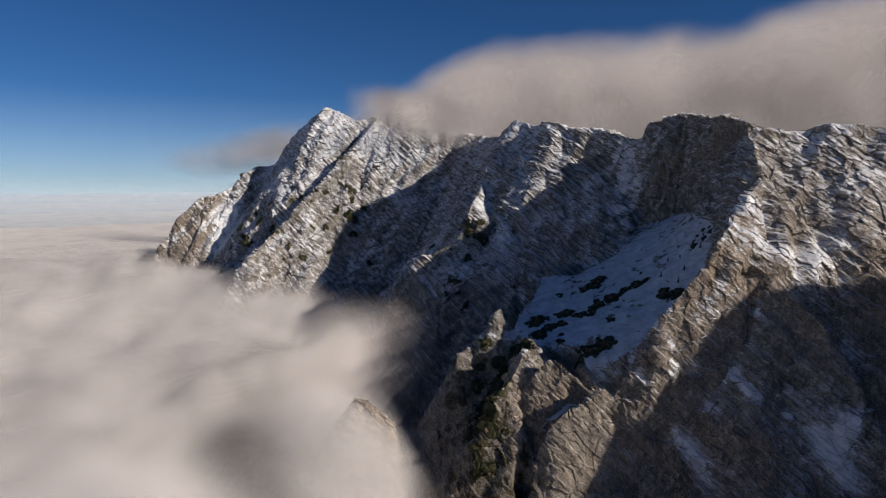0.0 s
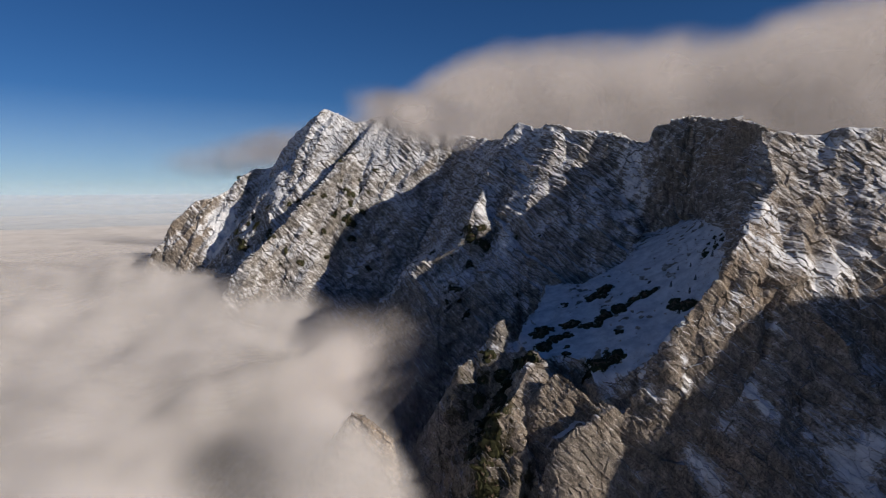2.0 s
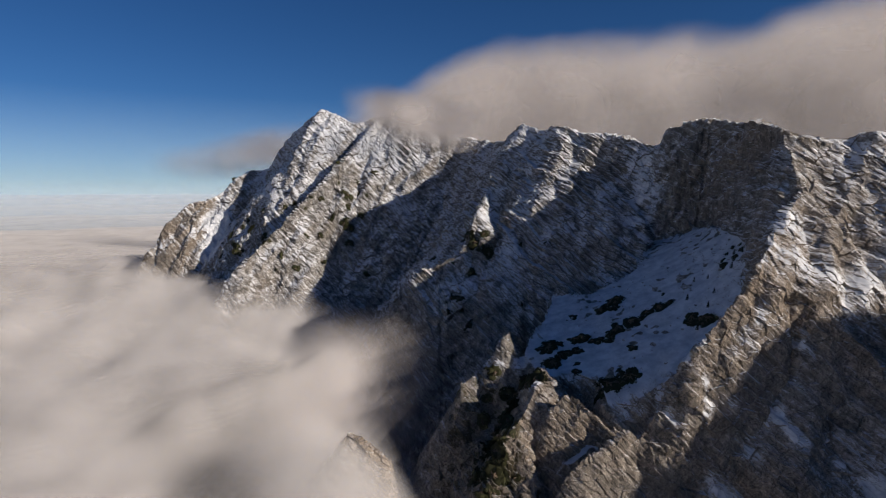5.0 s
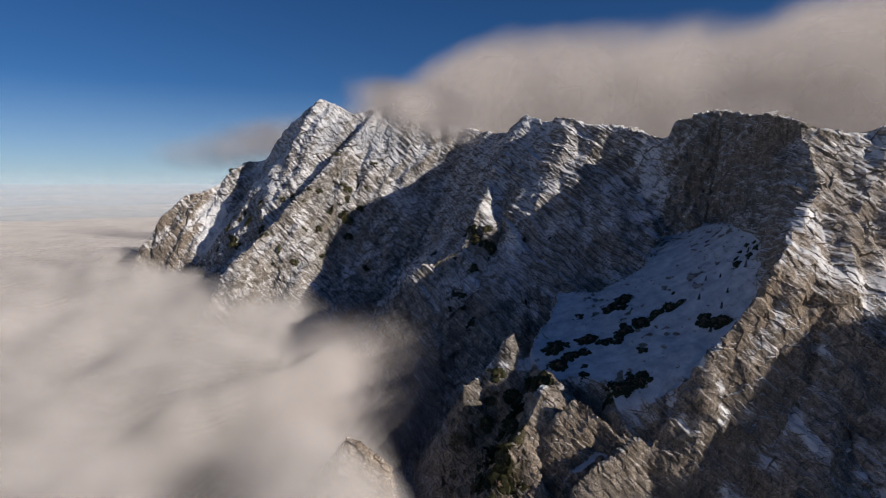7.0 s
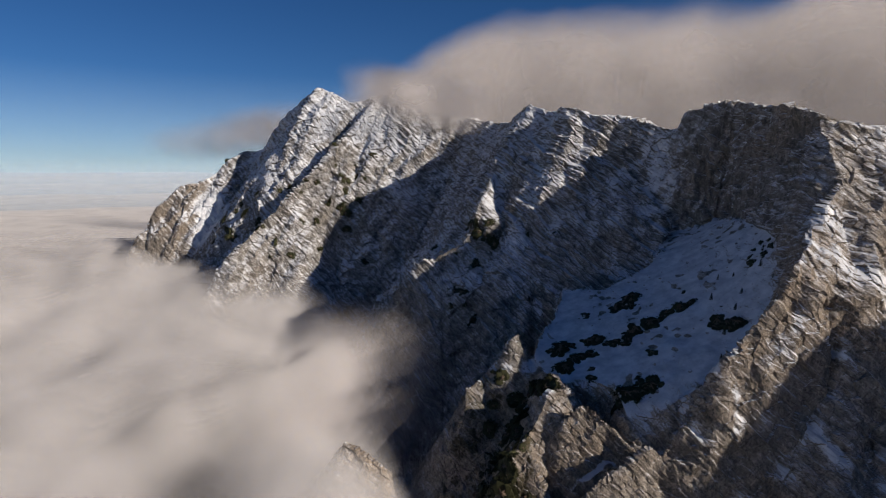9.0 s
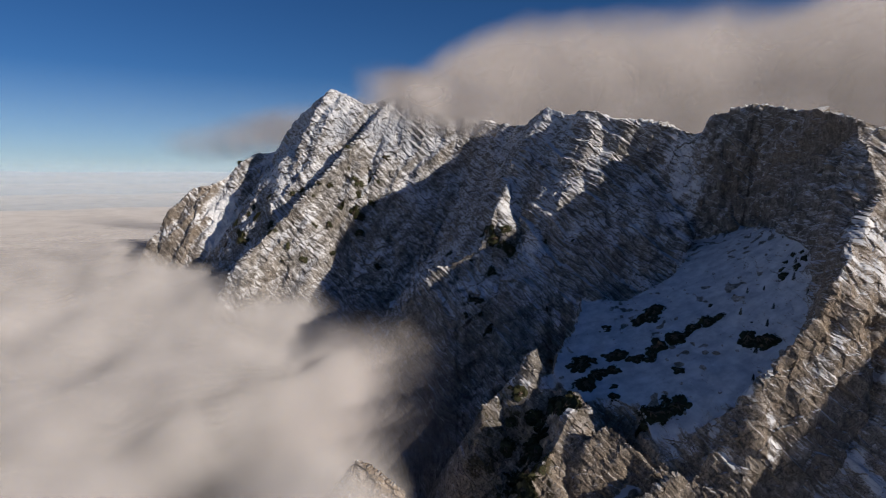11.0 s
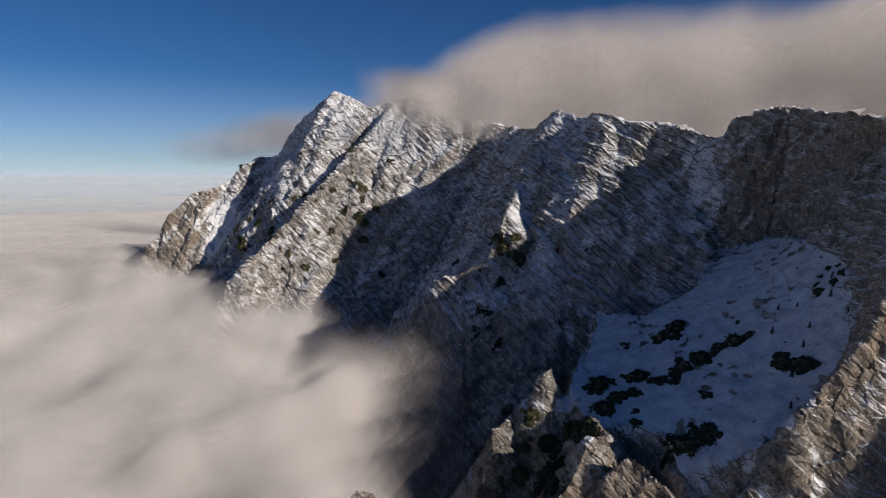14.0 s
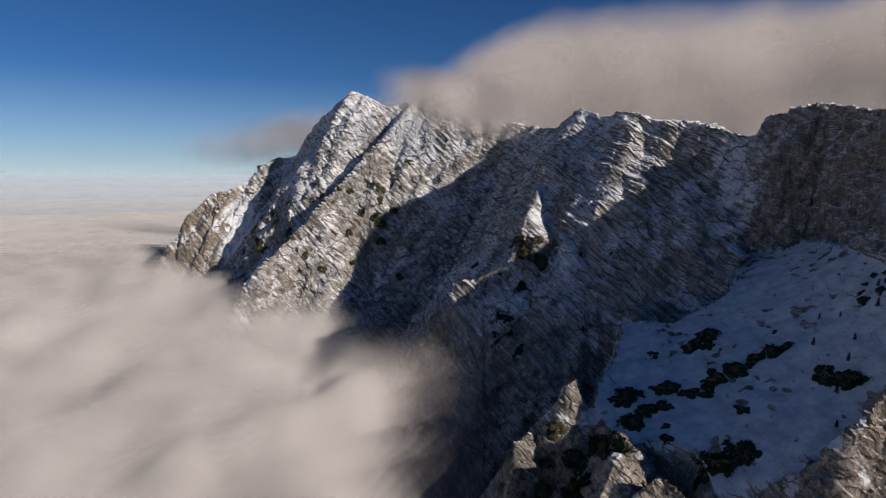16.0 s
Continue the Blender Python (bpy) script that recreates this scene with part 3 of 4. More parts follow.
def grid_normals(P):
    du = np.roll(P, -1, 0) - np.roll(P, 1, 0)
    dv = np.gradient(P, axis=1)
    n = np.cross(dv, du)
    n *= np.sign(n[..., 2:] + 1e-9)
    return n / (np.linalg.norm(n, axis=-1, keepdims=True) + 1e-9)


P = np.stack([X, Y, Z], -1)
N = grid_normals(P)
steep = smooth(0.95, 0.6, N[..., 2])
in_gully = smooth(8.0, 4.0, gully(X, Y)[0] + 3 * perlin(X / 9, Y / 9, Z / 9, 76)) * smooth(0.4, 0.6, N[..., 2])
in_bowl = smooth(-2.0, 8.0, rim_distance(X, Y) + 17 * fbm(X / 24, Y / 24, 0.5, 4, 75)) * smooth(0.55, 0.72, N[..., 2])
in_bowl = np.maximum(in_bowl, in_gully)
rocky = np.clip(steep, 0.15, 1) * (1 - 0.85 * in_bowl)
# the beds stand out as steps, gullies run down the faces
u = X * BED.x + Y * BED.y + Z * BED.z
wave = u + broad(lambda x, y, z: 4 * perlin(x / 60, y / 60, z / 60, 7) + 0.8 * perlin(x / 14, y / 14, z / 14, 8), X, Y, Z, skip=2)
slab = smooth(45, 70, X) * smooth(215, 190, X) * smooth(545, 565, Y) * smooth(760, 700, Y)
bedded = np.clip(0.58 + 0.9 * broad(lambda x, y, z: perlin(x / 80, y / 80, z / 80, 33), X, Y, Z), 0.2, 0.95)
bedded = np.maximum(bedded * (1 - 0.6 * smooth(225, 255, X) * smooth(490, 465, Y)), slab) * (1 - 0.5 * smooth(480, 430, Y) * smooth(215, 150, X))
bedded = np.maximum(bedded, 0.35 * smooth(195, 225, X) * smooth(470, 440, Y))
wall = smooth(190, 215, X) * smooth(455, 480, Y) * smooth(650, 625, Y) * smooth(-40, -10, Z)
bedded = bedded * (1 - 0.75 * wall)
push, ledge = np.zeros_like(X), np.zeros_like(X)
for size, amp, seed in ((21.0, 3.6, 1), (8.3, 1.7, 2), (3.3, 0.9, 3)):
    ph = wave / size + 0.5 * broad(lambda x, y, z: perlin(x / (size * 4), y / (size * 4), z / (size * 4), 20 + seed), X, Y, Z)
    saw = ph - np.floor(ph)
    some = np.clip(0.3 + 2.2 * broad(lambda x, y, z: perlin(x / (size * 2.5), y / (size * 2.5), z / (size * 2.5), 30 + seed), X, Y, Z, skip=2), 0.05, 1.3)
    some = some * bedded
    push += amp * (np.minimum(saw / 0.85, (1 - saw) / 0.15) - 0.5) * some
    ledge += (smooth(0.72, 0.92, saw) - 0.35 * smooth(0.45, 0.7, saw) * smooth(0.8, 0.7, saw)) * some
across = X - 0.45 * Z - 0.1 * Y
far_side = smooth(540, 680, Y)
outcrop = smooth(485, 465, Y) * smooth(150, 115, X)      # the small tops beside the cloud keep their plain block shapes
calm = 1 - 0.35 * outcrop
rib = across / 31 + 1.1 * broad(lambda x, y, z: perlin(x / 70, y / 70, z / 70, 48), X, Y, Z)
rib = np.abs(rib - np.floor(rib) - 0.5) * 2
push += calm * (3.5 + 1.5 * far_side) * (rib - 0.5) * np.clip(0.6 + 1.2 * broad(lambda x, y, z: perlin(x / 55, y / 55, z / 55, 49), X, Y, Z), 0, 1.2)
push += calm * 7.0 * (broad(lambda a, y, z: ridged(a / 38, y / 110, z / 95, 2, 50), across, Y, Z, skip=2) - 0.55)
push += 8.0 * far_side * (broad(lambda a, y, z: ridged(a / 85, y / 200, z / 200, 2, 57), across, Y, Z) - 0.5)
push += calm * (2.0 - 0.8 * bedded) * (ridged(X / 15, Y / 15, Z / 24, 2, 54) - 0.55)
# broken blocks: flat faces of two sizes
sway = broad(lambda x, y, z: 4.0 * perlin(x / 20, y / 20, z / 20, 62), X, Y, Z, skip=2)
push += calm * (2.6 - 1.4 * bedded) * facets(X + sway, Y, Z - sway, BED_AXES, (11.0, 17.0, 15.0), 62)
push += 0.9 * facets(X - sway, Y + sway, Z, BED_AXES, (3.4, 7.0, 6.5), 64)
# upright flutes of the headwall
flute = broad(lambda x, y, z: ridged(y / 10 + 0.5 * perlin(x / 20, y / 20, z / 20, 45), x / 24, z / 80, 2, 46), X, Y, Z, skip=2)
push += wall * 8.5 * (flute - 0.5)
lump = broad(lambda x, y, z: 1.6 * fbm(x / 22, y / 22, z / 22, 4, 66), X, Y, Z, skip=2)
P = P + N * (push * rocky + lump * (1 - rocky))[..., None].astype(np.float32)

cover = -0.06 + 0.0 * X
cover += 0.48 * in_bowl
cover += 0.10 * smooth(-60, 40, Z) + 0.22 * smooth(20, 120, Z) + 0.10 * smooth(40, 75, Z) * smooth(900, 780, Y)
cover -= 0.15 * smooth(-60, -130, Z) * (1 - in_bowl) * smooth(170, 130, X)
cover -= 0.12 * smooth(150, 200, X) * smooth(440, 400, Y) * smooth(-60, -110, Z)
cover += 0.16 * far_side
cover += 0.85 * smooth(-60, -2, rim_distance(X, Y)) * (1 - in_bowl) * smooth(-0.10, 0.3, fbm(X / 14, Y / 14, Z / 30, 4, 79)) * smooth(-135, -112, Z) * smooth(215, 185, X)
cover += 0.10 * smooth(200, 250, X) * smooth(480, 450, Y) * smooth(-80, -20, Z)
cover += 0.15 * ledge * (1 - in_bowl)
cover -= 0.10 * smooth(520, 430, Y) * (1 - in_bowl) * smooth(220, 190, X)
cover -= 1.1 * in_bowl * smooth(0.10, 0.28, perlin(X / 4.2, Y / 6.5, 0.5, 77)) * smooth(-0.05, 0.30, broad(lambda x, y: fbm(x / 30, y / 40, 0.5, 2, 78), X, Y))
cover -= 0.22 * (rib - 0.5) * far_side
cover += 0.42 * broad(lambda x, y, z: perlin(x / 45, y / 45, z / 45, 70), X, Y, Z)
for x, y, wide, much in SNOW_PATCHES:
    cover += much * np.exp(-((X - x) ** 2 + (Y - y) ** 2) / wide**2)
for x, y, z, wide, much in WALL_SNOW:
    cover += 1.7 * much * np.exp(-((X - x) ** 2 + 0.4 * (Y - y) ** 2 + (Z - z + 0.7 * (X - x)) ** 2) / wide**2)
warmth = 0.02 + 0.65 * smooth(490, 400, Y) - 0.25 * smooth(380, 340, Y) + 0.3 * smooth(220, 260, X) * smooth(440, 470, Y) + 0.5 * broad(lambda x, y, z: perlin(x / 70, y / 70, z / 70, 71), X, Y, Z) + 0.7 * smooth(-320, -400, X) + 0.8 * np.exp(-(((X + 69) / 30) ** 2 + ((Y - 425) / 30) ** 2))


# growth mask; on the outcrop's left flank its colour also paints in shade
turf_shade = 0.52 * smooth(475, 460, Y) * smooth(62, 40, X + 0.25 * (Y - 400)) * smooth(-10, 5, X) * smooth(-105, -125, Z)
turf_shade += 0.45 * np.exp(-(((X - 40) / 22) ** 2 + ((Y - 645) / 30) ** 2)) + 0.3 * np.exp(-(((X + 150) / 60) ** 2 + ((Y - 900) / 60) ** 2))
cover -= 0.25 * turf_shade


def grid_mesh(name, P, wrap=False, values=()):
    nu, nv = P.shape[:2]
    me = bpy.data.meshes.new(name)
    idx = np.arange(nu * nv, dtype=np.int32).reshape(nu, nv)
    a = idx if wrap else idx[:-1]
    b = np.roll(idx, -1, 0) if wrap else idx[1:]
    quads = np.stack([a[:, :-1], a[:, 1:], b[:, 1:], b[:, :-1]], -1).reshape(-1, 4)
    me.vertices.add(nu * nv)
    me.vertices.foreach_set("co", P.reshape(-1).astype(np.float32))
    me.loops.add(quads.size)
    me.loops.foreach_set("vertex_index", quads.reshape(-1))
    me.polygons.add(len(quads))
    me.polygons.foreach_set("loop_start", np.arange(0, quads.size, 4, dtype=np.int32))
    me.polygons.foreach_set("use_smooth", np.ones(len(quads), bool))
    for key, v in values:
        at = me.attributes.new(key, "FLOAT", "POINT")
        at.data.foreach_set("value", np.asarray(v, np.float32).reshape(-1))
    me.update(calc_edges=True)
    me.validate()
    return me


me = grid_mesh("mountain_ground", P, True, (("snow", cover), ("warm", warmth), ("beds", bedded), ("turf_shade", turf_shade)))
me.polygons.foreach_set("use_smooth", np.zeros(len(me.polygons), bool))
me.materials.append(MOUNTAIN)
mountain = tagged(new("mountain_ground", me), "jagged grey-tan limestone ridges and cliffs dusted with snow", "mountain", kind="structure")


# ---- clouds: layers of thin mist ----
def sea_top(x, y, k=0):
    far_off = np.hypot(x, y)
    far_rise = 130 * smooth(1200, 4900, far_off)
    swell = 17 * np.exp(-(((x + 66) / 42) ** 2 + ((y - 392) / 36) ** 2)) + 26 * np.exp(-(((x + 260) / 130) ** 2 + ((y - 790) / 100) ** 2)) + 30 * np.exp(-(((x + 100) / 75) ** 2 + ((y - 630) / 90) ** 2))
    base = swell + 40 * np.exp(-(((x + 560) / 140) ** 2 + ((y - 1020) / 160) ** 2)) - 134 - 62 * smooth(-150, 40, x) * smooth(740, 500, y)
    puffs = 40 * fbm(x / 230, y / 230, 0.2 + 0.05 * k, 3, 80) + 17 * fbm(x / 95, y / 95, 0.2 + 0.06 * k, 2, 81) + 4 * fbm(x / 42, y / 42, 0.6 + 0.10 * k, 2, 84)
    return base + puffs * smooth(2500, 600, far_off) + far_rise + 22 * fbm(x / 620, y / 420, 0.1, 3, 88) * smooth(700, 1500, far_off)


sx = np.concatenate([-np.geomspace(4900, 620, 24), np.linspace(-600, 160, 130), np.geomspace(200, 4900, 24)])
sy = np.concatenate([-np.geomspace(4900, 130, 12), np.linspace(-100, 180, 20), np.linspace(190, 1300, 190), np.geomspace(1340, 4900, 30)])
SX, SY = np.meshgrid(sx, sy, indexing="ij")
LAYERS = 26
for k in range(LAYERS):
    depth = 3.6 * k
    top = sea_top(SX, SY, k) - depth
    inside = np.maximum(smooth(70 - 50 * smooth(560, 480, SY), -240 - 50 * smooth(560, 480, SY), SX + 70 * perlin(SX / 120, SY / 120, 0.4, 90) + 34 * perlin(SX / 50, SY / 50, 0.4 + 0.015 * k, 91)) ** (2.3 + 0.9 * smooth(560, 480, SY)), smooth(700, 900, SY) * smooth(60, -100, SX))
    # cloud below and behind the camera, mostly unseen, added to bounce light onto rock
    inside = np.maximum(inside, smooth(300, 240, SY) * smooth(160, 20, SX))
    dens = (0.035 + 0.036 * k) * inside - 0.04 * (1 - inside) + 0.45 * smooth(850, 2200, np.hypot(SX, SY))
    dens += 0.22 * np.exp(-(((SX + 72) / 46) ** 2 + ((SY - 390) / 70) ** 2)) * smooth(2, 8, k)
    dens += 0.032 * np.exp(-(((SX + 25) / 55) ** 2 + ((SY - 350) / 130) ** 2))
    sheet = grid_mesh("cloud_sea", np.stack([SX, SY, top], -1), False, (("mist", dens),))
    sheet.materials.append(CLOUD_SEA)
    tagged(new("cloud_sea", sheet), "soft pinkish white sea of cloud lapping at the rocks", "cloud", kind="stuff")

bx = np.linspace(-420, 1580, 240)
bz = np.linspace(-40, 420, 90)
BX, BZ = np.meshgrid(bx, bz, indexing="ij")
BANK = [(-388, 1173, 92), (-267, 1133, 126), (-184, 1106, 152), (-108, 1081, 178), (-60, 1065, 204), (-10, 1048, 230), (53, 1028, 261), (211, 975, 264), (379, 920, 255), (479, 887, 247), (549, 864, 287), (647, 832, 305), (786, 786, 310), (1575, 525, 311)]
bank = np.array(BANK, float)
soft_run = np.hanning(25) / np.hanning(25).sum()
by, bt = (np.convolve(np.pad(np.interp(bx, bank[:, 0], bank[:, c]), 12, "edge"), soft_run, "valid")[:, None] + 0 * BZ for c in (1, 2))
for k in range(12):
    off = 22 * k - 40
    billow = 5 * fbm(BX / 220, BZ / 180, 0.25 * k, 2, 100)
    yy = by + off + billow
    rim = bt + 14 * fbm(BX / 140, 0.3 * k, 0.0, 3, 110) + 11 * fbm(BX / 48, BZ / 60, 0.25 * k, 3, 113) - 1.2 * np.abs(k - 6) * 2
    dens = (0.22 + 0.075 * k) * smooth(34, -80, BZ - rim) * smooth(-360, -80, BX) - 0.02
    sheet = grid_mesh("cloud_bank", np.stack([BX, yy, BZ], -1), False, (("mist", dens),))
    sheet.materials.append(CLOUD_BANK)
    tagged(new("cloud_bank", sheet), "pale grey-pink bank of cloud rolling over the crest", "cloud", kind="stuff")

# thin mist in the shaded hollow between the needle and the middle spur
mx = np.linspace(-180, 90, 70)
mz = np.linspace(-215, -70, 40)
MX, MZ = np.meshgrid(mx, mz, indexing="ij")
for k in range(14):
    my = 470 + 11 * k + 0.1 * MX
    lift = -154 + 2.0 * k + 10 * perlin(MX / 60, 0.4 * k, 0.0, 145) - 0.14 * (MX + 60)
    dens = 0.20 * smooth(-178, -70, MX) * smooth(40, -50, MZ - lift) * smooth(20 + 5 * k, -70 + 3 * k, MX + 20 * perlin(MX / 50, MZ / 50, 0.5 * k, 146)) - 0.02
    sheet = grid_mesh("valley_mist", np.stack([MX, my, MZ], -1), False, (("mist", dens),))
    sheet.materials.append(CLOUD_BANK)
    tagged(new("valley_mist", sheet), "thin grey mist hanging in the shaded hollow below the spur", "mist", kind="stuff")

# cap of mist trailing over the crest between the far peaks and the middle tops
cx = np.linspace(-210, 70, 80)
cz = np.linspace(70, 215, 50)
CXG, CZG = np.meshgrid(cx, cz, indexing="ij")
for k in range(7):
    cy = 1010 - 0.38 * (CXG + 104) - 75 + 12 * k + 8 * perlin(CXG / 90, CZG / 70, 0.3 * k, 151)
    low = 118 - 0.20 * (CXG + 60) + 16 * perlin(CXG / 60, CZG / 80, 0.4 * k, 150)
    dens = 0.36 * smooth(-50, 14, CZG - low) * smooth(58, 18, CZG - low) * smooth(-190, -50, CXG) * smooth(68, 20, CXG) - 0.02
    sheet = grid_mesh("crest_mist", np.stack([CXG, cy, CZG], -1), False, (("mist", dens),))
    sheet.materials.append(CLOUD_BANK)
    tagged(new("crest_mist", sheet), "thin grey mist trailing over the snowy crest", "mist", kind="stuff")

# thin wisp drifting off the highest peak, its dark tone standing in for shade
wx = np.linspace(-900, -200, 90)
wz = np.linspace(20, 190, 40)
WX, WZ = np.meshgrid(wx, wz, indexing="ij")
for k in range(6):
    wy = 1260 + 26 * k - 0.25 * (WX + 200) + 20 * fbm(WX / 150, WZ / 120, 0.3 * k, 3, 120)
    mid_z = 112 + 0.09 * (WX + 300) + 14 * perlin(WX / 130, 0.3 * k, 0.0, 125)
    dens = 0.34 * np.exp(-((WZ - mid_z) / 46) ** 2) * smooth(-860, -330, WX) - 0.06
    sheet = grid_mesh("cloud_wisp", np.stack([WX, wy, WZ], -1), False, (("mist", dens),))
    sheet.materials.append(CLOUD_WISP_SHADED)
    tagged(new("cloud_wisp", sheet), "thin wisp of cloud drifting off the peak, shade put into its grey colour", "cloud", kind="stuff")

# pale haze along the horizon
ha = np.radians(np.linspace(0, 360, 241))
hz = np.linspace(-160, 1350, 80)
HA, HZ = np.meshgrid(ha, hz, indexing="ij")
for k in range(5):
    hr = 2300 + 550 * k
    top = 0.26 * hr + 60
    dens = (0.10 * smooth(top, -140, HZ) ** 2 + 0.16 * smooth(110, -90, HZ + 40 * perlin(np.sin(HA) * 12, np.cos(HA) * 12, HZ / 90 + k, 130))) - 0.01
    sheet = grid_mesh("horizon_haze", np.stack([hr * np.sin(HA), hr * np.cos(HA), HZ], -1), False, (("mist", dens),))
    sheet.materials.append(CLOUD_HAZE)
    tagged(new("horizon_haze", sheet), "pale band of haze over the far sea of cloud", "haze", kind="stuff")


# ---- plants and loose rocks ----
def leaf_material(name, low, high):
    m, nt = material(name)
    tint = blend(nt, grain(nt, 1.6, 3.0), low, high)
    bsdf = node(nt, "ShaderNodeBsdfPrincipled", Roughness=0.75)
    bsdf.inputs["Specular IOR Level"].default_value = 0.15
    link(nt, tint, bsdf.inputs["Base Color"])
    out = node(nt, "ShaderNodeOutputMaterial")
    link(nt, bsdf.outputs[0], out.inputs[0])
    return m


NEEDLES = leaf_material("pine_needles", (0.014, 0.017, 0.008), (0.050, 0.050, 0.022))
BARK = leaf_material("pine_bark", (0.07, 0.05, 0.035), (0.16, 0.12, 0.09))


def part(name, bm, mat, parent, label=""):
    mesh = bpy.data.meshes.new(name)
    bm.to_mesh(mesh)
    bm.free()
    mesh.materials.append(mat)
    ob = new(name, mesh)
    ob.parent = parent
    if label:
        tagged(ob, label)
    return ob


def tuft(bm, at, way, size, rng):
    """Three needle-like blades fanned round one axis."""
    way = way.normalized()
    side = way.orthogonal().normalized()
    for k in range(3):
        s = side.copy()
        s.rotate(Matrix.Rotation(k * 2.09 + rng.random(), 3, way))
        tip = at + (way + s * 0.35) * size
        root = way.cross(s) * size * 0.30
        bm.faces.new([bm.verts.new(at - root), bm.verts.new(at + root), bm.verts.new(tip)])


def limb(bm, a, b, ra, rb, sides=5):
    """A tapered stick from a to b."""
    way = (b - a).normalized()
    u = way.orthogonal().normalized()
    v = way.cross(u)
    rings = []
    for p, r in ((a, ra), (b, rb)):
        rings.append([bm.verts.new(p + (u * math.cos(2 * math.pi * i / sides) + v * math.sin(2 * math.pi * i / sides)) * r) for i in range(sides)])
    for i in range(sides):
        j = (i + 1) % sides
        bm.faces.new([rings[0][i], rings[0][j], rings[1][j], rings[1][i]])
    bm.faces.new(rings[1])


def dwarf_pine(seed):
    """A low spreading mountain pine about two metres across."""
    rng = random.Random(seed)
    thing = new("dwarf_pine")
    crown = bmesh.new()
    stems = bmesh.new()
    lobes = [(rng.uniform(-0.55, 0.55), rng.uniform(-0.55, 0.55), rng.uniform(0.30, 0.55), rng.uniform(0.35, 0.62)) for _ in range(7)]
    for lx, ly, lz, lr in lobes:
        limb(stems, Vector((lx * 0.15, ly * 0.15, -0.35)), Vector((lx, ly, lz * 0.7)), 0.05, 0.02)
        for _ in range(70):
            d = Vector((rng.gauss(0, 1), rng.gauss(0, 1), abs(rng.gauss(0.2, 0.8)))).normalized()
            at = Vector((lx, ly, lz * 0.5)) + Vector((d.x * lr, d.y * lr, d.z * lr * 0.75)) * rng.uniform(0.6, 1.0)
            tuft(crown, at, d + Vector((0, 0, 0.5)), rng.uniform(0.14, 0.26), rng)
        core = bmesh.ops.create_icosphere(crown, subdivisions=1, radius=lr * 0.78, matrix=Matrix.Translation((lx, ly, lz * 0.4)) @ Matrix.Diagonal((1, 1, 0.7, 1)))
        for v in core["verts"]:
            v.co += Vector((rng.uniform(-1, 1), rng.uniform(-1, 1), rng.uniform(-1, 1))) * 0.08
    part("crown", crown, NEEDLES, thing, "dense dark olive-green needles")
    part("stem", stems, BARK, thing)
    return thing


def spruce(seed):
    """A small stunted spruce, one unit high."""
    rng = random.Random(seed)
    thing = new("spruce_tree")
    trunk = bmesh.new()
    crown = bmesh.new()
    limb(trunk, Vector((0, 0, -0.12)), Vector((0.01, 0, 0.95)), 0.035, 0.006, 7)
    for level in range(13):
        z = 0.10 + 0.068 * level
        reach_out = 0.24 * (1 - z) + 0.02
        count = 9
        for k in range(count):
            a = 2 * math.pi * (k + rng.random() * 0.7) / count
            out = Vector((math.cos(a), math.sin(a), -0.25))
            length = reach_out * rng.uniform(0.7, 1.15)
            tip = Vector((0, 0, z)) + out * length
            limb(crown, Vector((0, 0, z)), tip, 0.008, 0.003, 3)
            for s in (0.35, 0.6, 0.85, 1.0):
                tuft(crown, Vector((0, 0, z)) + out * length * s, out + Vector((rng.uniform(-0.6, 0.6), rng.uniform(-0.6, 0.6), 0.1)), rng.uniform(0.045, 0.075), rng)
    tuft(crown, Vector((0.01, 0, 0.93)), Vector((0, 0, 1)), 0.09, rng)
    part("trunk", trunk, BARK, thing)
    part("crown", crown, NEEDLES, thing, "dark green needled branches")
    return thing


def boulder(seed):
    """An angular block of limestone about two metres across."""
    rng = random.Random(seed)
    bm = bmesh.new()
    bmesh.ops.create_icosphere(bm, subdivisions=3, radius=1.0)
    cuts = [(Vector((rng.gauss(0, 1), rng.gauss(0, 1), rng.gauss(0, 1))).normalized(), rng.uniform(0.45, 0.8)) for _ in range(11)]
    for v in bm.verts:
        for way, far in cuts:
            over = v.co.dot(way) - far
            if over > 0:
                v.co -= way * over * 0.92
        v.co += v.co.normalized() * noise.noise(v.co * 2.3 + Vector((seed, 0, 0))) * 0.10
        v.co.z *= 0.75
    mesh = bpy.data.meshes.new("boulder")
    bm.to_mesh(mesh)
    bm.free()
    mesh.materials.append(MOUNTAIN)
    return new("boulder", mesh)


bpy.context.view_layer.update()


def stand(x, y, size, turn, sink, follow=0.8, squash=1.0):
    """A pose on the mountain at x, y: size in metres, turned about its axis, leaning with the slope."""
    hit, place, normal, _ = mountain.ray_cast(Vector((x, y, 400)), Vector((0, 0, -1)))
    if not hit:
        return None
    axis = Vector((0, 0, 1)).lerp(normal, follow).normalized()
    lean = Vector((0, 0, 1)).rotation_difference(axis).to_matrix().to_4x4()
    return Matrix.Translation(place - axis * sink * size) @ lean @ Matrix.Rotation(turn, 4, "Z") @ Matrix.Diagonal((size, size, size * squash, 1))


plant_rng = random.Random(11)
pines = [dwarf_pine(s) for s in (1, 2, 3)]
spruces = [spruce(s) for s in (5, 6)]
boulders = [boulder(s) for s in (1, 2, 3, 4)]
SIZES = (2.6, 4.8, 7.6)
# plan places: x, y and size class
PINES_BOWL = [(107, 464, 0), (93, 435, 0), (129, 431, 1), (168, 481, 0), (92, 437, 0), (90, 426, 1), (94, 408, 1), (113, 410, 1), (202, 457, 1), (210, 453, 1), (216, 469, 0)]
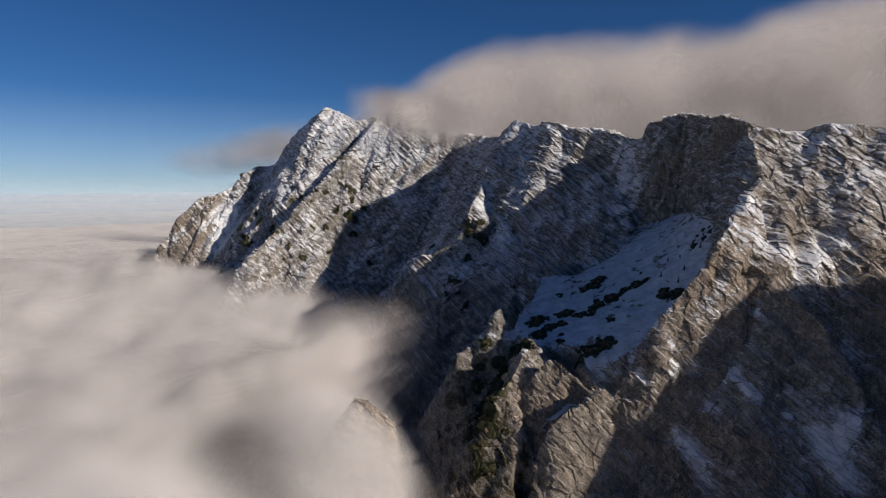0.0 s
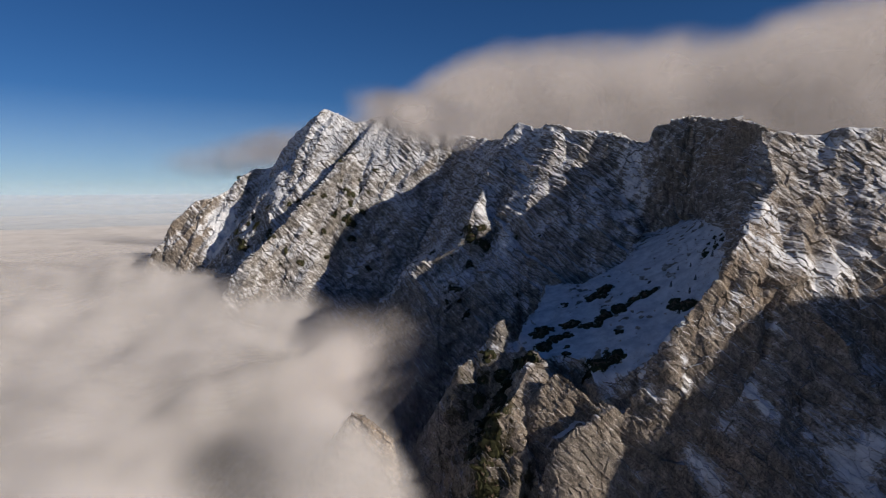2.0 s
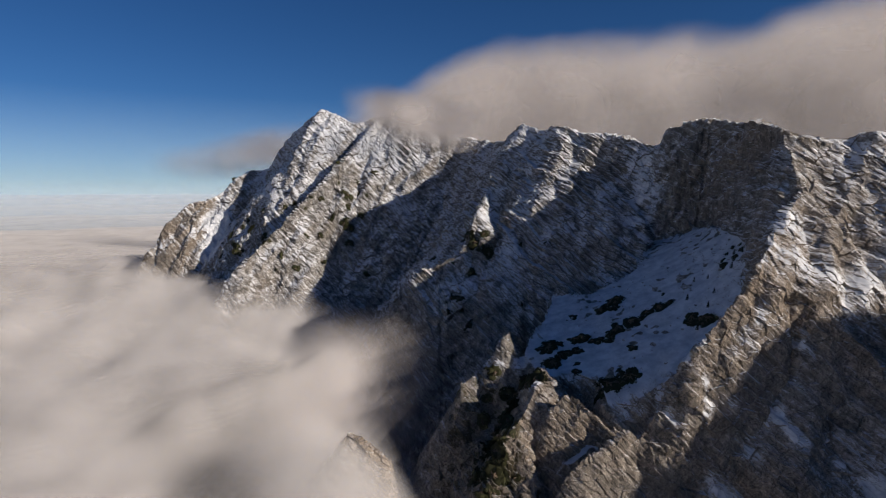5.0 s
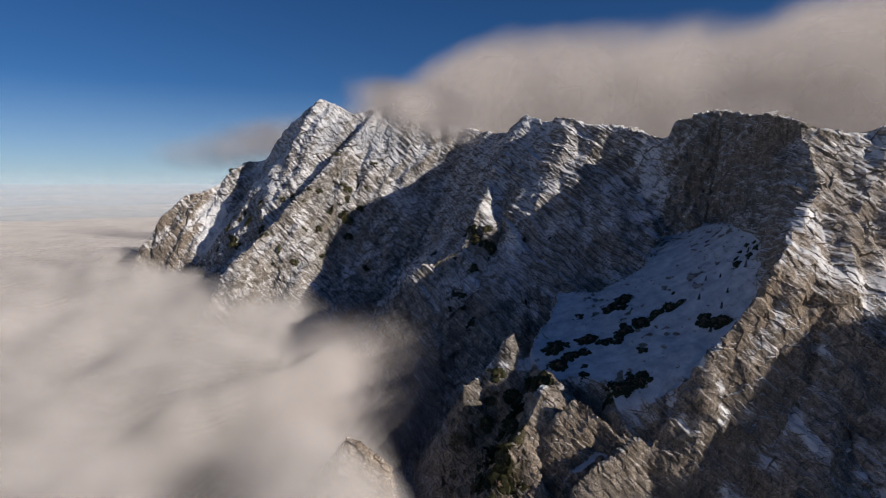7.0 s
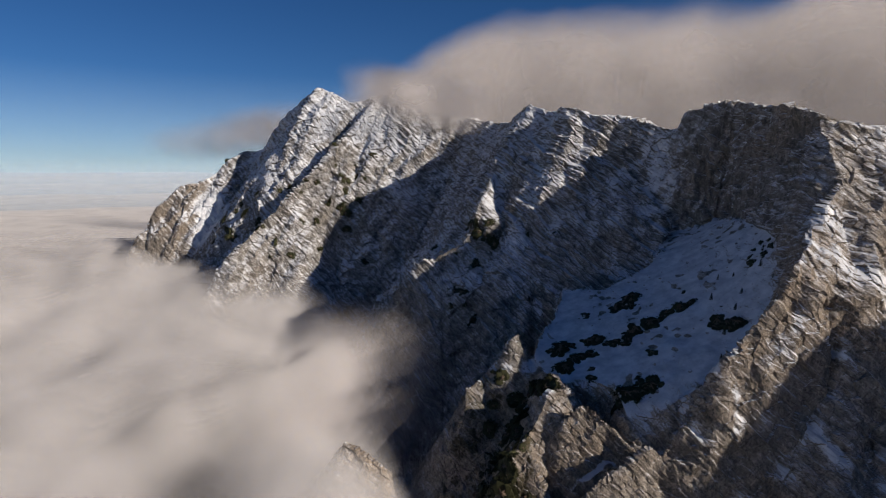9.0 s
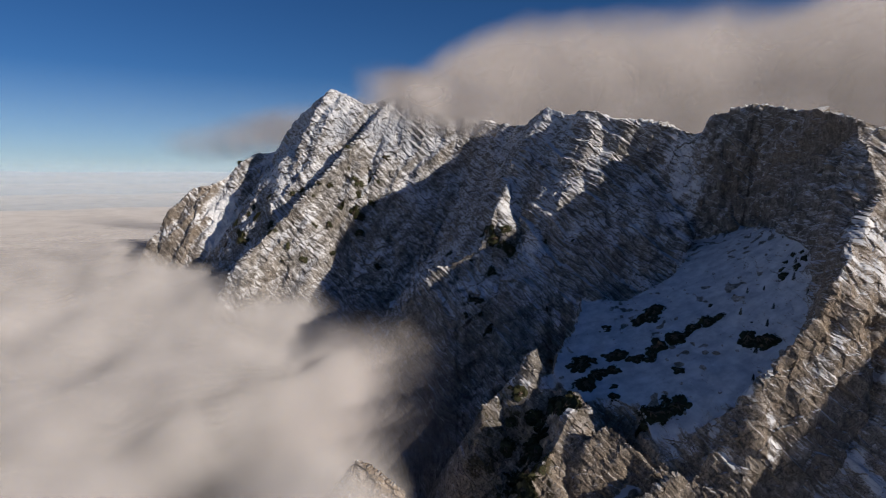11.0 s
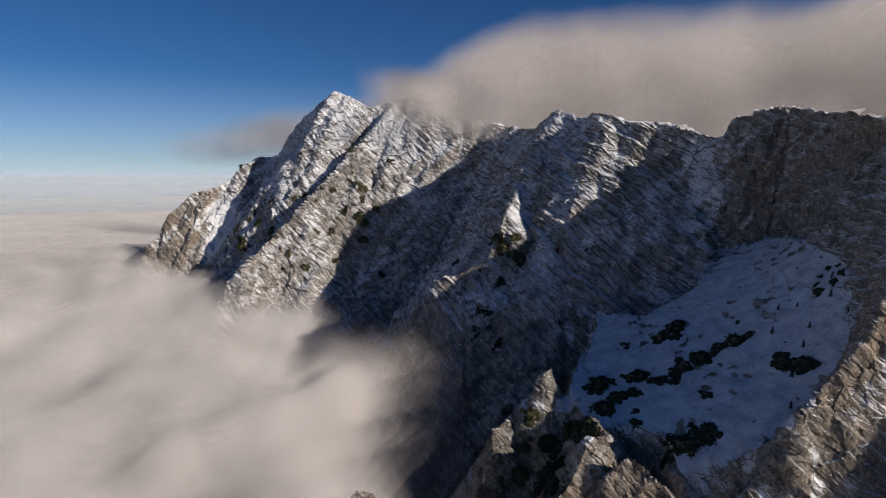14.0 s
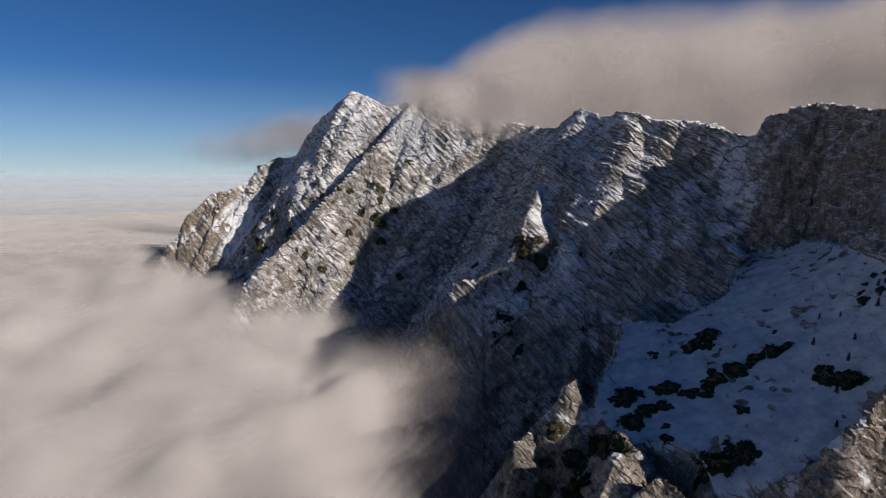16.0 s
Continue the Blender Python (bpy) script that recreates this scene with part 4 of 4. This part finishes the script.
# thickets of many pines grown together: middle, width and depth in plan
THICKETS = [(128, 497, 27, 12), (139, 504, 28, 12), (146, 462, 26, 12), (161, 463, 28, 12), (80, 468, 26, 11), (92, 452, 32, 12), (101, 467, 18, 8), (113, 454, 33, 13), (126, 461, 16, 7), (78, 443, 22, 9), (103, 402, 23, 11), (116, 402, 20, 11), (169, 424, 17, 11), (176, 418, 14, 10)]
thicket_rng = random.Random(23)
for tx, ty, wide, deep in THICKETS:
    for k in range(max(3, round(wide / 4.5))):
        a, r = thicket_rng.uniform(0, 6.28), thicket_rng.uniform(0.1, 0.72)
        PINES_BOWL.append((tx + 0.5 * wide * r * math.cos(a), ty + 0.5 * deep * r * math.sin(a), thicket_rng.choice((1, 1, 2))))
PINES_LIP = [(116, 405, 2), (120, 404, 2), (104, 403, 2), (108, 404, 1), (101, 407, 0), (114, 413, 0), (167, 426, 1), (172, 432, 1), (174, 421, 2), (171, 416, 1), (104, 503, 1), (104, 498, 0), (209, 469, 0), (205, 464, 0),
             (216, 457, 1), (219, 466, 0), (61, 442, 2), (62, 426, 2), (64, 418, 1), (74, 424, 1), (80, 422, 0)]
PINES_TOOTH = [(34, 451, 2), (29, 445, 1), (26, 437, 2), (36, 420, 1), (42, 413, 2), (38, 396, 1), (31, 385, 2), (35, 382, 1), (29, 378, 2), (25, 375, 1), (36, 377, 0), (46, 416, 1), (53, 438, 2), (56, 429, 2), (23, 410, 1),
               (16, 398, 2), (26, 370, 1), (32, 367, 2), (21, 376, 1), (46, 400, 1), (42, 390, 0), (30, 457, 0)]
shade_rng = random.Random(31)
for k in range(46):
    s = shade_rng.random()
    PINES_TOOTH.append((52 - 22 * s + shade_rng.gauss(-9, 6), 440 - 72 * s + shade_rng.gauss(0, 5), shade_rng.choice((1, 1, 2))))
PINES_SPUR = [(44, 731, 0), (46, 639, 2), (36, 642, 1), (25, 662, 2), (27, 624, 1), (20, 680, 1), (100, 617, 0), (78, 630, 0), (-12, 706, 1), (10, 639, 0), (37, 843, 0), (12, 602, 1), (21, 590, 1), (16, 594, 0), (74, 584, 0), (6, 607, 1), (4, 593, 0), (31, 650, 2), (40, 652, 1)]
PINES_FAR = [(-202, 897, 1), (-149, 912, 2), (-144, 906, 2), (-149, 886, 2), (-144, 880, 2), (-171, 886, 1), (-167, 889, 1), (-204, 881, 0), (-165, 935, 0), (-166, 947, 1), (-127, 899, 1), (-113, 943, 1), (-118, 916, 0), (-137, 944, 0), (-175, 847, 1),
             (-228, 837, 1), (-255, 843, 1), (-248, 846, 0), (-207, 826, 1), (-325, 954, 1), (-317, 959, 1), (-360, 1093, 0), (-107, 834, 1), (-232, 825, 0), (-381, 1084, 1), (-311, 903, 2), (-353, 935, 2)]
PINES_BUTTRESS = [(-322, 911, 2), (-273, 898, 1), (-247, 924, 1), (-232, 927, 1), (-345, 955, 2), (-335, 940, 2), (-300, 930, 2), (-290, 945, 1), (-190, 905, 1), (-183, 868, 1), (-196, 858, 1), (-140, 868, 1), (-132, 925, 1)]
SPRUCES = [(187, 437), (200, 426), (156, 396), (193, 460), (211, 459), (175, 452), (187, 469), (166, 414), (179, 428), (203, 446)]
PINE_TALES = (
    (PINES_BOWL, "dwarf pine thicket standing out dark on the snow of the bowl", "dwarf pines in the snow bowl", 1.0),
    (PINES_LIP, "dark dwarf pine among rocks at the rim of the snow bowl", "dwarf pines on the bowl rim", 1.0),
    (PINES_TOOTH, "olive-green dwarf pine clinging to the rock below the needle", "dwarf pines below the needle", 1.0),
    (PINES_SPUR, "small dark dwarf pine on the frosted middle spur", "dwarf pines on the middle spur", 1.25),
    (PINES_FAR, "small dark dwarf pine on the snowy far spur", "dwarf pines on the far spur", 1.3),
    (PINES_BUTTRESS, "dark dwarf pine in the snowy gully by the buttress", "dwarf pines in the far gully", 1.4),
)


def place(proto, m, done):
    """The first one stands where it is put; the others are copies."""
    if proto not in done:
        proto.matrix_basis = m
        done.append(proto)
        return proto
    return copy_thing(proto, m @ Matrix.Diagonal([1 / s for s in proto.scale] + [1]))


done = []
for places, label, group, grow in PINE_TALES:
    for x, y, size in places:
        m = stand(x + plant_rng.uniform(-1, 1), y + plant_rng.uniform(-1, 1), SIZES[size] * grow * plant_rng.uniform(0.85, 1.2), plant_rng.uniform(0, 6.28), 0.10, 0.85, plant_rng.uniform(0.5, 0.7))
        if m is None:
            continue
        ob = place(plant_rng.choice(pines), m, done)
        tagged(ob, label, "dwarf pine", group)
for i, (x, y) in enumerate(SPRUCES):
    tall = plant_rng.uniform(3.4, 5.4)
    m = stand(x, y, tall, plant_rng.uniform(0, 6.28), 0.02, 0.1)
    ob = place(spruces[i % 2], m, done)
    tagged(ob, "small dark green spruce standing alone on the snow slope", "tree", "spruces in the snow bowl")
for i in range(110):
    if i < 60:
        x, y = plant_rng.uniform(95, 235), plant_rng.uniform(395, 590)
        if rim_distance(np.array([x]), np.array([y]))[0] < 3:
            x, y = plant_rng.uniform(150, 225), plant_rng.uniform(480, 570)
    else:
        s = plant_rng.random()
        x, y = 236 - 14 * s * s + plant_rng.gauss(-3, 3), 580 - 118 * s
    size = plant_rng.choice((0.5, 0.7, 0.9, 1.2, 1.7)) * (1.0 if i < 60 else 1.25)
    m = stand(x, y, size, plant_rng.uniform(0, 6.28), 0.15, 0.4)
    if m is None:
        continue
    ob = place(boulders[i % 4], m, done)
    tagged(ob, "angular grey limestone boulder half sunk in the snow", "boulder", "boulders in the snow bowl" if i < 60 else "boulders under the headwall")
